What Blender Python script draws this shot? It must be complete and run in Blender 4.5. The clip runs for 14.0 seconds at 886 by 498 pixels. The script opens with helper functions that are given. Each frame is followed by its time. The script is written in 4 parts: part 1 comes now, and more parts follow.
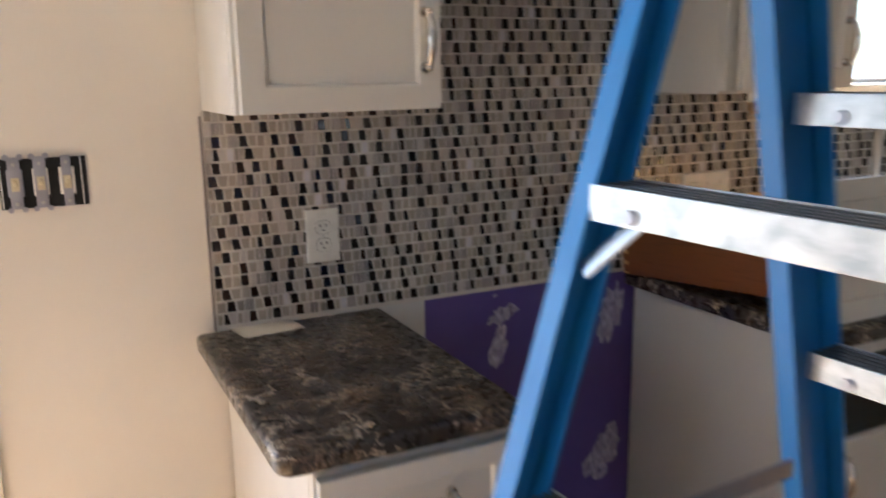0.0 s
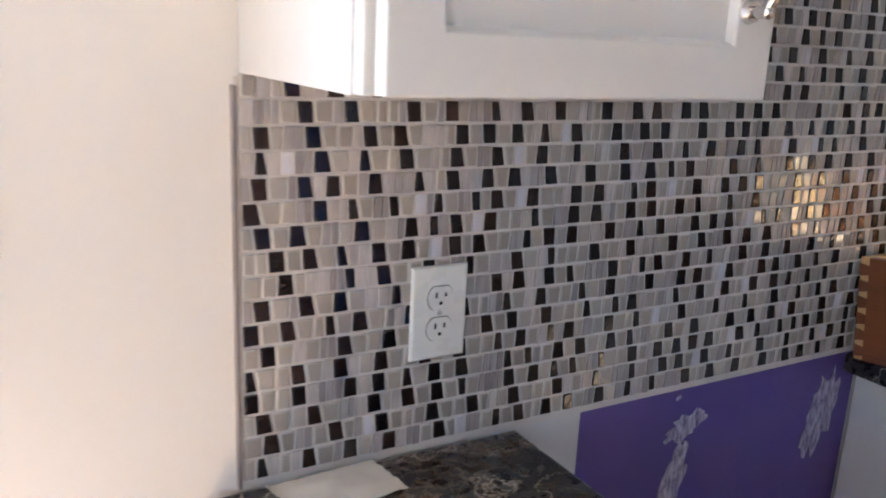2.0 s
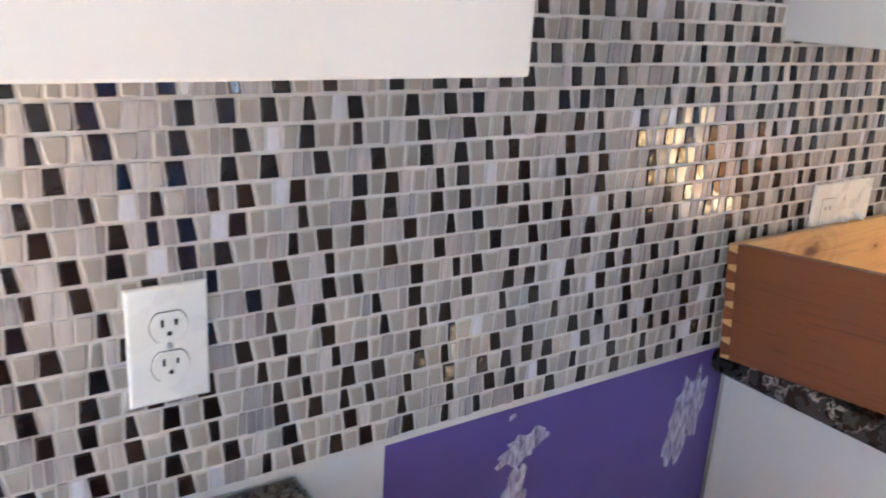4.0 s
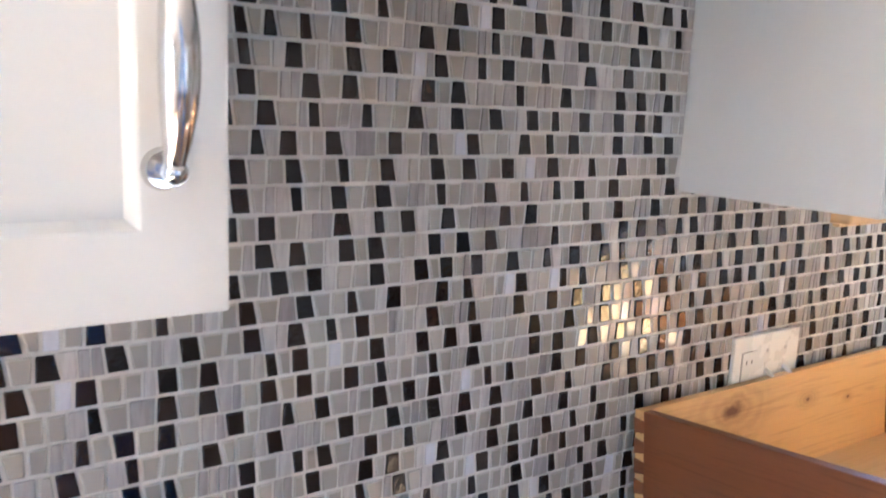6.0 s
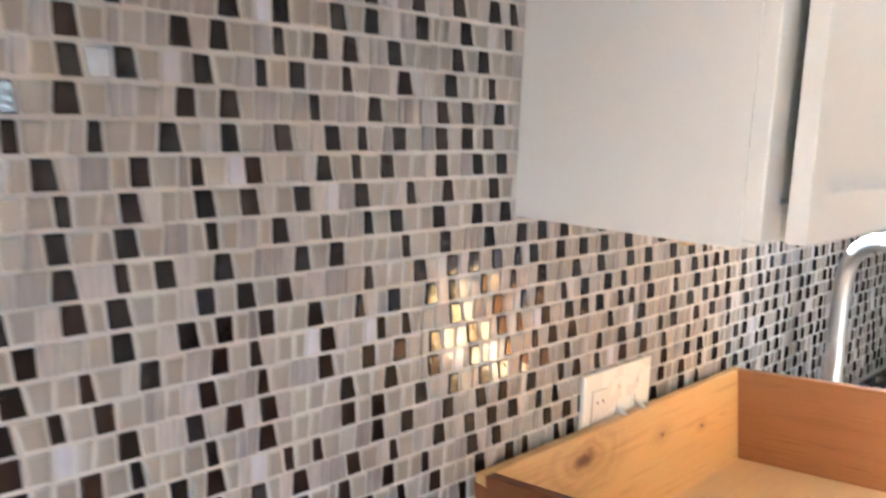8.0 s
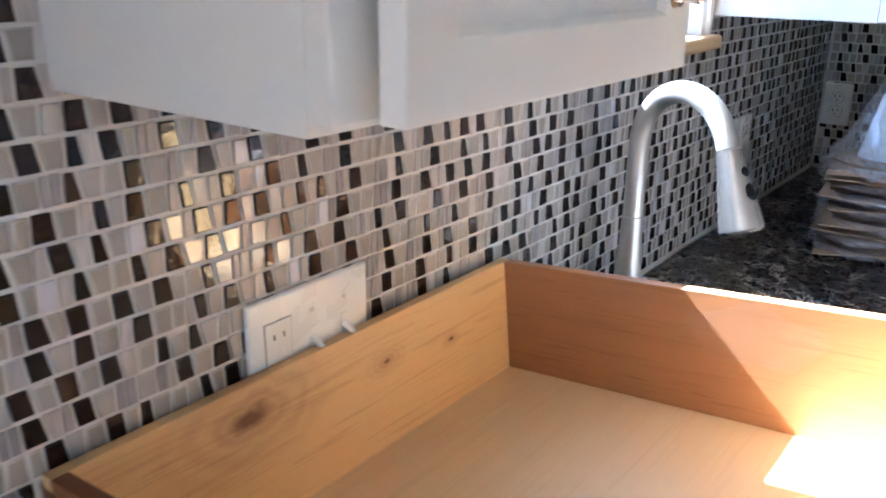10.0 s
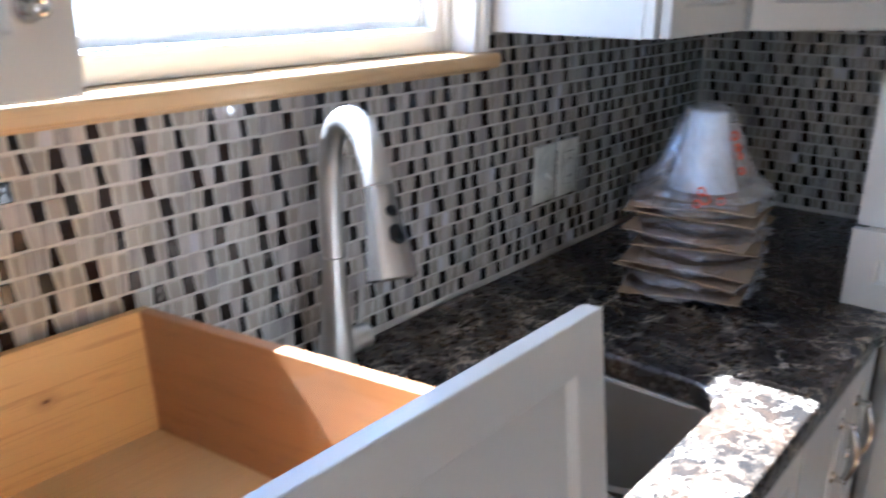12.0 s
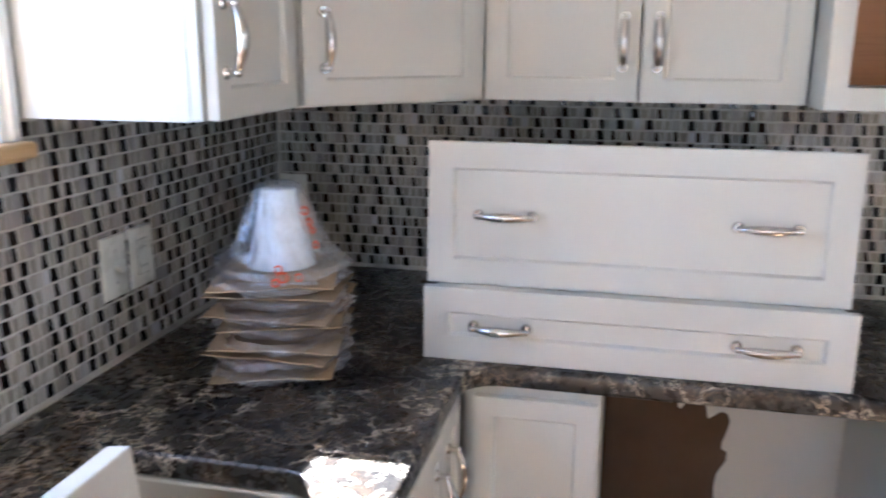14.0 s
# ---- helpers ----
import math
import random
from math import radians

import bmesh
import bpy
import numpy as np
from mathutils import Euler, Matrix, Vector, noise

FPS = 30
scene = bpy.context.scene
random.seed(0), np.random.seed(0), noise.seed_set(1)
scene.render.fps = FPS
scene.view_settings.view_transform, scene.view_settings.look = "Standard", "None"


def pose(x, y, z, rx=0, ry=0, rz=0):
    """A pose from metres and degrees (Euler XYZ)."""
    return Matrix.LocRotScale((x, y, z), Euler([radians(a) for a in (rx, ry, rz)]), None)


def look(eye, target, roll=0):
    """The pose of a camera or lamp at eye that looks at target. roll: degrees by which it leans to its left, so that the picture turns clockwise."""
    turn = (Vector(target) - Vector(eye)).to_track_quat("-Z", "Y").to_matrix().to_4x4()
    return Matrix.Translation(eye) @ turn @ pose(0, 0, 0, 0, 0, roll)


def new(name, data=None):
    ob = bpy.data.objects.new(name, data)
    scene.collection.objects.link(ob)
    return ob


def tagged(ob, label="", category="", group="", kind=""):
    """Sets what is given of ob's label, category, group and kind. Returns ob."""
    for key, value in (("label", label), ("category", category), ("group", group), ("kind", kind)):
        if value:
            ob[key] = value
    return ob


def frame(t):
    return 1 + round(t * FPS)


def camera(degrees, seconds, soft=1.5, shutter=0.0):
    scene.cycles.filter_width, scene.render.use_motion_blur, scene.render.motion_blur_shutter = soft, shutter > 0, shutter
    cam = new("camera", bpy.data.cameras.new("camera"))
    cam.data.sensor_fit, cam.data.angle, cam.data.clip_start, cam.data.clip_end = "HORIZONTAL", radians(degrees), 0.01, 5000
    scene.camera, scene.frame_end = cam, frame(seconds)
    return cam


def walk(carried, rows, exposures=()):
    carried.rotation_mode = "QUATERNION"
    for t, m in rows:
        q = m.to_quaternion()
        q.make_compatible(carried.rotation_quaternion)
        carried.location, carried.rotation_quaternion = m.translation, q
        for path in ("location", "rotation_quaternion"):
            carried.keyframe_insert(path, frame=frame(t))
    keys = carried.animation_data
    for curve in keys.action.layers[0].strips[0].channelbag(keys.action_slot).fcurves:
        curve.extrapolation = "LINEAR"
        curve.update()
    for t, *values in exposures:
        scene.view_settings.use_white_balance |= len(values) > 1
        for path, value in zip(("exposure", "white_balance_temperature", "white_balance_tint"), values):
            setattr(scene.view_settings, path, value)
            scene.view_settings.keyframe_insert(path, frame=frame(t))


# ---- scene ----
import functools

cam = camera(56.8, 14.0, 1.8, 0.5)
PATH = [
    (0, (-0.3, -1.697, 1.439), (0.563, 0.058, 1.017), -0.9),
    (0.5, (-0.279, -1.411, 1.42), (0.497, 0.395, 1.048), 0.0),
    (1, (-0.253, -1.135, 1.419), (0.503, 0.662, 0.973), 1.9),
    (1.5, (-0.27, -0.918, 1.416), (0.631, 0.802, 0.938), 2.1),
    (2, (-0.228, -0.819, 1.414), (0.742, 0.858, 0.916), 2.7),
    (2.5, (-0.1, -0.782, 1.408), (0.843, 0.893, 0.858), 2.9),
    (3, (-0.022, -0.759, 1.413), (0.921, 0.898, 0.807), 2.3),
    (3.2, (-0.006, -0.739, 1.417), (0.962, 0.892, 0.781), 2.7),
    (5.3, (0.161, -0.707, 1.458), (1.38, 0.784, 0.919), 3.1),
    (5.5, (0.188, -0.711, 1.47), (1.369, 0.831, 0.99), 3.1),
    (6, (0.236, -0.712, 1.484), (1.366, 0.9, 1.129), 2.5),
    (6.5, (0.272, -0.717, 1.488), (1.416, 0.904, 1.239), 2.5),
    (7, (0.295, -0.666, 1.5), (1.53, 0.899, 1.337), 1.7),
    (7.5, (0.319, -0.621, 1.511), (1.677, 0.838, 1.342), 1.7),
    (8, (0.395, -0.597, 1.493), (1.796, 0.792, 1.165), 2.2),
    (10.3, (0.867, -0.59, 1.464), (2.355, 0.56, 0.783), 0.5),
    (10.5, (0.903, -0.606, 1.459), (2.379, 0.556, 0.772), 0.7),
    (11, (1.036, -0.714, 1.467), (2.418, 0.558, 0.777), 1.5),
    (11.5, (1.142, -0.823, 1.465), (2.486, 0.495, 0.79), 1.1),
    (12, (1.212, -0.866, 1.467), (2.679, 0.338, 0.836), 0.3),
    (12.5, (1.258, -0.865, 1.476), (2.896, 0.123, 0.894), 0.5),
    (13, (1.291, -0.868, 1.482), (3.035, -0.046, 0.949), 0.6),
    (13.5, (1.303, -0.881, 1.485), (3.125, -0.227, 0.98), 0.4),
    (14, (1.306, -0.903, 1.487), (3.201, -0.479, 1.006), 0.3),
]
EXPOSURES = [(0, 3.6, 5700, 9), (0.5, 3.35, 5750, 8), (1, 3.55, 5050, 8), (1.5, 4.0, 4900, 8), (2, 4.4, 4900, 9), (2.5, 4.6, 4900, 8), (3, 5.0, 4850, 8), (5.5, 5.25, 4900, 9), (6.5, 5.35, 4950, 8),
             (7.5, 5.75, 5150, 8), (8.2, 5.45, 5300, 8), (10.5, 4.75, 4650, 8), (11.5, 4.47, 4800, 9), (12.5, 4.45, 5000, 9), (13.5, 4.9, 5100, 9), (14, 5.0, 5100, 9)]
walk(cam, [(t, look(eye, target, roll)) for t, eye, target, roll in PATH], EXPOSURES)

# ---- world, sun and window light ----
SUN_FROM = Vector((-0.045, 1.0, 0.93)).normalized()
world = bpy.data.worlds.new("world")
scene.world = world
world.use_nodes = True
wn = world.node_tree
sky = wn.nodes.new("ShaderNodeTexSky")
sky.sky_type = "NISHITA"
sky.sun_disc = False
sky.sun_elevation = math.asin(SUN_FROM.z)
sky.sun_rotation = math.atan2(SUN_FROM.x, SUN_FROM.y)
wn.links.new(sky.outputs["Color"], wn.nodes["Background"].inputs["Color"])
wn.nodes["Background"].inputs["Strength"].default_value = 0.08

sun = new("sun", bpy.data.lights.new("sun", "SUN"))
sun.data.energy, sun.data.angle, sun.data.color = 5.0, radians(0.6), (1.0, 0.95, 0.87)
sun.matrix_world = look((0, 6, 6), Vector((0, 6, 6)) - SUN_FROM)


def window_light(name, eye, target, width, height, power, colour):
    """Daylight entering one of the room's openings; the west opening is an unseen addition."""
    lamp = new(name, bpy.data.lights.new(name, "AREA"))
    lamp.data.shape, lamp.data.size, lamp.data.size_y = "RECTANGLE", width, height
    lamp.data.energy, lamp.data.color = power, colour
    lamp.matrix_world = look(eye, target)
    return lamp


# fill lamp in an invented west opening, lifting west-facing sides
window_light("west_fill_light", (-1.57, -1.5, 1.45), (0, -1.3, 1.3), 0.48, 0.66, 0.09, (1.0, 0.945, 0.85))
window_light("south_window_light", (1.55, -4.46, 1.4), (1.3, 0, 1.3), 0.05, 1.5, 0.06, (0.74, 0.87, 1.0))
window_light("kitchen_window_light", (1.92, 0.16, 1.58), (1.92, -2, 1.1), 0.90, 0.42, 0.11, (0.88, 0.94, 1.0))

# ---- materials ----


class Nodes:
    """A small node material builder."""

    def __init__(self, name):
        self.m = bpy.data.materials.new(name)
        self.m.use_nodes = True
        self.t = self.m.node_tree
        self.b = self.t.nodes["Principled BSDF"]

    def n(self, kind, **kw):
        node = self.t.nodes.new("ShaderNode" + kind)
        for k, v in kw.items():
            if k in node.inputs.keys():
                self.put(node.inputs[k], v)
            elif k == "op":
                node.operation = v
            elif k == "blend":
                node.data_type, node.blend_type = "RGBA", v
            elif k == "bands":
                node.bands_direction = v
            elif k == "feature":
                node.feature = v
        return node

    def put(self, socket, v):
        if isinstance(v, bpy.types.NodeSocket):
            self.t.links.new(v, socket)
        elif isinstance(v, (tuple, list)) and len(v) == 3 and socket.type == "RGBA":
            socket.default_value = (*v, 1)
        else:
            socket.default_value = v

    def coords(self, scale=(1, 1, 1), rot=(0, 0, 0)):
        tc = self.n("TexCoord")
        mp = self.n("Mapping", Vector=tc.outputs["Object"], Scale=scale, Rotation=rot)
        return mp.outputs["Vector"]

    def noise(self, vec, scale, detail=4.0, rough=0.55, distort=0.0):
        return self.n("TexNoise", Vector=vec, Scale=scale, Detail=detail, Roughness=rough, Distortion=distort).outputs["Fac"]

    def ramp(self, fac, stops):
        r = self.n("ValToRGB", Fac=fac)
        while len(r.color_ramp.elements) < len(stops):
            r.color_ramp.elements.new(0.5)
        for e, (p, c) in zip(r.color_ramp.elements, stops):
            e.position, e.color = p, (*c, 1) if len(c) == 3 else c
        return r.outputs["Color"]

    def grey(self, fac, lo, hi, a=0.0, b=1.0):
        return self.n("MapRange", Value=fac, **{"From Min": lo, "From Max": hi, "To Min": a, "To Max": b}).outputs["Result"]

    def math(self, op, a, b=0.0):
        node = self.n("Math", op=op)
        self.put(node.inputs[0], a)
        self.put(node.inputs[1], b)
        return node.outputs[0]

    def mix(self, fac, a, b, blend="MIX"):
        node = self.n("Mix", blend=blend)
        self.put(node.inputs[0], fac)
        self.put(node.inputs[6], a)
        self.put(node.inputs[7], b)
        return node.outputs[2]

    def bump(self, height, strength, distance=0.002):
        return self.n("Bump", Height=height, Strength=strength, Distance=distance).outputs["Normal"]

    def done(self, colour, rough, normal=None, metal=0.0, **kw):
        self.put(self.b.inputs["Base Color"], colour)
        self.put(self.b.inputs["Roughness"], rough)
        self.put(self.b.inputs["Metallic"], metal)
        if normal is not None:
            self.put(self.b.inputs["Normal"], normal)
        for k, v in kw.items():
            self.put(self.b.inputs[k.replace("_", " ")], v)
        return self.m


def random_value(g):
    """One number for each piece, whether a mesh of its own or an island of a joined one."""
    a = g.n("ObjectInfo").outputs["Random"]
    b = g.n("NewGeometry").outputs["Random Per Island"]
    return g.math("FRACT", g.math("ADD", a, b))


def paint(name, colour, rough=0.5, texture=0.12, stain=0.04, scale=220):
    g = Nodes(name)
    v = g.coords()
    big = g.noise(v, 2.3, 5)
    fine = g.noise(v, scale, 3)
    dark = tuple(c * (1 - 2.2 * stain) for c in colour)
    c = g.ramp(big, [(0.32, dark), (0.62, colour)])
    return g.done(c, g.grey(g.noise(v, 14, 3), 0.3, 0.7, rough - 0.06, rough + 0.06), g.bump(fine, texture, 0.001))


def wood(name, light, dark, rough, knots=(), along="X", grain=1.0):
    """Sawn boards with long grain; knots are (x, y, z, radius)."""
    g = Nodes(name)
    stretch = {"X": (0.35, 9, 9), "Y": (9, 0.35, 9), "Z": (9, 9, 0.35)}[along]
    v = g.coords(tuple(s * grain for s in stretch))
    plain = g.coords()
    warp = g.noise(v, 1.2, 3, 0.5)
    ring = None
    mask = None
    for x, y, z, r in knots:
        off = g.n("VectorMath", op="SUBTRACT")
        g.put(off.inputs[0], plain)
        off.inputs[1].default_value = (x, y, z)
        sc = g.n("VectorMath", op="MULTIPLY")
        g.put(sc.inputs[0], off.outputs[0])
        sc.inputs[1].default_value = (0.55 / r, 0.0, 1.0 / r)
        ln = g.n("VectorMath", op="LENGTH")
        g.put(ln.inputs[0], sc.outputs[0])
        d = g.math("ADD", ln.outputs["Value"], g.math("MULTIPLY", g.math("SUBTRACT", g.noise(plain, 30, 3), 0.5), 1.1))
        core = g.grey(d, 0.95, 0.25)
        rim = g.math("MULTIPLY", g.grey(d, 3.2, 0.6), 0.42)
        both = g.math("MAXIMUM", core, g.math("MULTIPLY", rim, g.grey(g.math("SINE", g.math("MULTIPLY", d, 8)), -1, 1, 0.45, 1)))
        mask = both if mask is None else g.math("MAXIMUM", mask, both)
    lines = g.noise(v, 9.0, 6, 0.62, 0.9)
    mid = tuple((a * 0.62 + b * 0.38) for a, b in zip(light, dark))
    c = g.ramp(lines, [(0.32, mid), (0.45, light), (0.56, light), (0.70, mid)])
    c = g.mix(g.grey(warp, 0.35, 0.75, 0.0, 0.55), c, g.ramp(g.noise(v, 3.2, 4), [(0.35, light), (0.7, mid)]))
    if mask is not None:
        c = g.mix(mask, c, tuple(d * 0.6 for d in dark))
    return g.done(c, g.grey(lines, 0.2, 0.8, rough - 0.08, rough + 0.1), g.bump(g.noise(v, 30, 4), 0.12, 0.0008))


def laminate():
    g = Nodes("dark_marbled_laminate")
    v = g.coords()
    w = g.n("TexNoise", Vector=v, Scale=7.0, Detail=7.0, Roughness=0.62)
    off = g.n("VectorMath", op="SCALE")
    g.put(off.inputs[0], w.outputs["Color"])
    off.inputs["Scale"].default_value = 0.42
    add = g.n("VectorMath", op="ADD")
    g.put(add.inputs[0], v)
    g.put(add.inputs[1], off.outputs[0])
    vv = add.outputs[0]
    vein = g.n("TexVoronoi", Vector=vv, Scale=8.5, feature="DISTANCE_TO_EDGE").outputs["Distance"]
    vein2 = g.n("TexVoronoi", Vector=vv, Scale=21.0, feature="DISTANCE_TO_EDGE").outputs["Distance"]
    patchy = g.noise(v, 9, 4, 0.6)
    patchy2 = g.noise(v, 6.2, 3)
    base = g.ramp(g.noise(vv, 5.5, 8, 0.62), [(0.30, (0.017, 0.0155, 0.015)), (0.48, (0.021, 0.018, 0.016)), (0.60, (0.044, 0.030, 0.021)), (0.70, (0.075, 0.053, 0.038)), (0.84, (0.02, 0.015, 0.012))])
    m1 = g.math("MULTIPLY", g.grey(vein, 0.040, 0.004), g.grey(patchy, 0.43, 0.54))
    m2 = g.math("MULTIPLY", g.grey(vein2, 0.060, 0.006), g.grey(patchy2, 0.46, 0.58, 0.0, 0.9))
    c = g.mix(m2, base, (0.24, 0.18, 0.125))
    c = g.mix(m1, c, (0.50, 0.425, 0.335))
    return g.done(c, g.grey(g.noise(v, 60, 3), 0.3, 0.7, 0.22, 0.34), g.bump(g.noise(v, 300, 2), 0.05, 0.0005))


def tile_material(name, stops, rough, stripes=0.0, relief=0.06):
    """stops: the colours that the pieces of this kind take."""
    g = Nodes(name)
    v = g.coords()
    r = random_value(g)
    k = len(stops)
    c = g.ramp(r, [((i + 0.5) / k, s) for i, s in enumerate(stops)])
    if stripes:
        sv = g.coords((1, 1, 0.12))
        bands = g.noise(sv, 330, 2, 0.5)
        c = g.mix(g.grey(bands, 0.4, 0.62, 0.0, stripes), c, g.mix(1.0, c, (0.62, 0.6, 0.6), "MULTIPLY"))
    c = g.mix(g.grey(g.noise(v, 90, 3), 0.35, 0.7, 0.0, 0.25), c, g.mix(1.0, c, (0.8, 0.79, 0.77), "MULTIPLY"))
    return g.done(c, rough, g.bump(g.noise(v, 130, 2), relief, 0.0015))


def metal(name, colour, rough, brushed=0.0):
    g = Nodes(name)
    v = g.coords((1, 1, 0.05) if brushed else (1, 1, 1))
    nz = g.noise(v, 400 if brushed else 60, 3)
    return g.done(colour, g.grey(nz, 0.3, 0.7, max(rough - 0.06, 0.03), rough + 0.08), g.bump(nz, 0.2 * brushed, 0.0002) if brushed else None, 1.0)


M_WALL = paint("cream_wall_paint", (0.72, 0.675, 0.61), 0.62, 0.16, 0.03, 160)
M_CEIL = paint("ceiling_paint", (0.80, 0.79, 0.76), 0.8, 0.3, 0.02, 90)
M_PRIMER = paint("bare_plasterboard", (0.60, 0.60, 0.59), 0.8, 0.15, 0.08, 120)
M_CAB = paint("white_cabinet_paint", (0.615, 0.60, 0.565), 0.36, 0.03, 0.015, 300)
M_CABIN = wood("cabinet_interior_ply", (0.42, 0.20, 0.085), (0.24, 0.10, 0.04), 0.5)
M_TRIM = paint("white_vinyl", (0.78, 0.78, 0.77), 0.32, 0.03, 0.02, 200)
M_PLASTIC = paint("white_switch_plastic", (0.76, 0.75, 0.70), 0.28, 0.02, 0.015, 400)
M_IVORY = paint("ivory_plastic", (0.62, 0.55, 0.38), 0.35, 0.02, 0.03, 400)
M_BLACKHOLE = paint("black_box_plastic", (0.006, 0.006, 0.007), 0.9, 0.1, 0.05, 200)
M_UNLIT = paint("unlit_underside", (0.022, 0.025, 0.032), 0.45, 0.1, 0.05, 150)
M_SLOT = paint("slot_black", (0.015, 0.014, 0.013), 0.6, 0.0, 0.0)
M_JOINT = paint("shaded_joint", (0.16, 0.15, 0.13), 0.7, 0.0, 0.0)
M_GROUT = paint("pale_grout", (0.60, 0.565, 0.52), 0.85, 0.5, 0.05, 500)
M_LAM = laminate()
M_STEEL = metal("brushed_steel", (0.56, 0.55, 0.53), 0.40)
M_SINK = metal("sink_steel", (0.48, 0.455, 0.42), 0.34, 0.04)
M_SATIN = Nodes("satin_steel").done((0.46, 0.45, 0.44), 0.27, None, 1.0)
M_CHROME = metal("polished_nickel", (0.62, 0.60, 0.58), 0.13)


def mottled_metal(name, light, dark, rough):
    """Worn aluminium with dull oxide clouds and fine scratches."""
    g = Nodes(name)
    v = g.coords()
    c = g.ramp(g.noise(v, 26, 6, 0.65, 0.5), [(0.36, dark), (0.60, light)])
    scratch = g.noise(g.coords((1, 0.05, 1)), 300, 3)
    return g.done(c, g.grey(g.noise(v, 40, 4), 0.3, 0.7, rough - 0.1, rough + 0.1), g.bump(scratch, 0.15, 0.0004), 1.0)


M_ALU = mottled_metal("ladder_aluminium", (0.60, 0.63, 0.66), (0.36, 0.40, 0.44), 0.45)
M_TREAD = metal("worn_dark_tread", (0.16, 0.16, 0.165), 0.5)
M_ZINC = metal("zinc_strap", (0.40, 0.40, 0.46), 0.45)
M_BLUE = paint("blue_fibreglass", (0.02, 0.20, 0.58), 0.42, 0.15, 0.12, 240)
M_RUBBER = paint("black_rubber", (0.008, 0.008, 0.009), 0.2, 0.2, 0.05)
M_BUTTON = Nodes("glossy_black_plastic").done((0.004, 0.004, 0.005), 0.18, None, 0.0, Specular_IOR_Level=0.2)
M_CAULK = paint("grey_edge_trim", (0.22, 0.185, 0.175), 0.4, 0.05, 0.05)
M_CARD = wood("brown_cardboard", (0.36, 0.25, 0.15), (0.24, 0.16, 0.095), 0.85)
M_PAPER = paint("crumpled_paper", (0.66, 0.62, 0.55), 0.85, 0.4, 0.08, 80)
M_FLOOR = wood("floor_planks", (0.36, 0.235, 0.13), (0.20, 0.13, 0.08), 0.45)
M_ORANGE = paint("orange_print", (0.75, 0.10, 0.02), 0.4, 0.0, 0.0)
M_PURPLE = paint("purple_wall_paint", (0.105, 0.07, 0.29), 0.42, 0.15, 0.14, 170)


def compound():
    """Filler scraped thin, so that the paint shows through in streaks."""
    g = Nodes("scraped_filler")
    v = g.coords((1.0, 1.0, 0.35))
    st = g.noise(v, 120, 6, 0.7, 0.4)
    return g.done(g.ramp(g.noise(v, 30, 3), [(0.35, (0.42, 0.38, 0.54)), (0.7, (0.60, 0.57, 0.66))]), 0.8, g.bump(st, 0.4, 0.001), 0.0, Alpha=g.grey(st, 0.30, 0.62, 0.25, 0.95))


M_COMPOUND = compound()
M_PAPERBOARD = paint("torn_brown_board_paper", (0.13, 0.075, 0.042), 0.85, 0.5, 0.2, 60)
M_GROUND = paint("outdoor_ground", (0.30, 0.29, 0.26), 0.9, 0.5, 0.15, 20)
M_PINE = wood("knotty_pine", (0.62, 0.40, 0.165), (0.20, 0.075, 0.03), 0.42,
              ((0.19, 0.0, 0.143, 0.021), (0.382, 0.0, 0.127, 0.0065), (0.50, 0.0, 0.112, 0.004)))
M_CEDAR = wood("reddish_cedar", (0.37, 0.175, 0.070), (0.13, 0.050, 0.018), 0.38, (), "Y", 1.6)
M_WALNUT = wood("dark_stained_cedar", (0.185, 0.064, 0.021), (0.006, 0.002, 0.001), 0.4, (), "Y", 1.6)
M_PLY = wood("drawer_bottom_ply", (0.62, 0.43, 0.22), (0.45, 0.28, 0.13), 0.45)
M_SILL = wood("raw_pine_sill", (0.60, 0.40, 0.20), (0.38, 0.20, 0.08), 0.42)
T_DARK = tile_material("dark_brown_glass_tile", [(0.013, 0.007, 0.006), (0.020, 0.010, 0.008), (0.028, 0.014, 0.010), (0.010, 0.006, 0.006)], 0.07, 0.0, 0.16)
T_GLASS = tile_material("taupe_glass_tile", [(0.33, 0.30, 0.26), (0.38, 0.345, 0.295), (0.29, 0.265, 0.235), (0.41, 0.37, 0.325)], 0.07, 0.0, 0.18)
# paler colour standing in for light passing through the glass edges
T_RIM = tile_material("edge_glow_rim", [(0.52, 0.48, 0.43), (0.46, 0.43, 0.385)], 0.12, 0.0, 0.05)
T_STONE = tile_material("striped_grey_stone_tile", [(0.36, 0.335, 0.325), (0.25, 0.23, 0.225), (0.41, 0.375, 0.355), (0.31, 0.28, 0.265)], 0.3, 0.45, 0.1)
T_PALE = tile_material("pale_stone_tile", [(0.43, 0.39, 0.365), (0.52, 0.485, 0.46), (0.47, 0.43, 0.40)], 0.28, 0.4, 0.1)
T_WHITE = tile_material("milky_white_tile", [(0.64, 0.63, 0.67), (0.58, 0.57, 0.61)], 0.12, 0.15, 0.05)


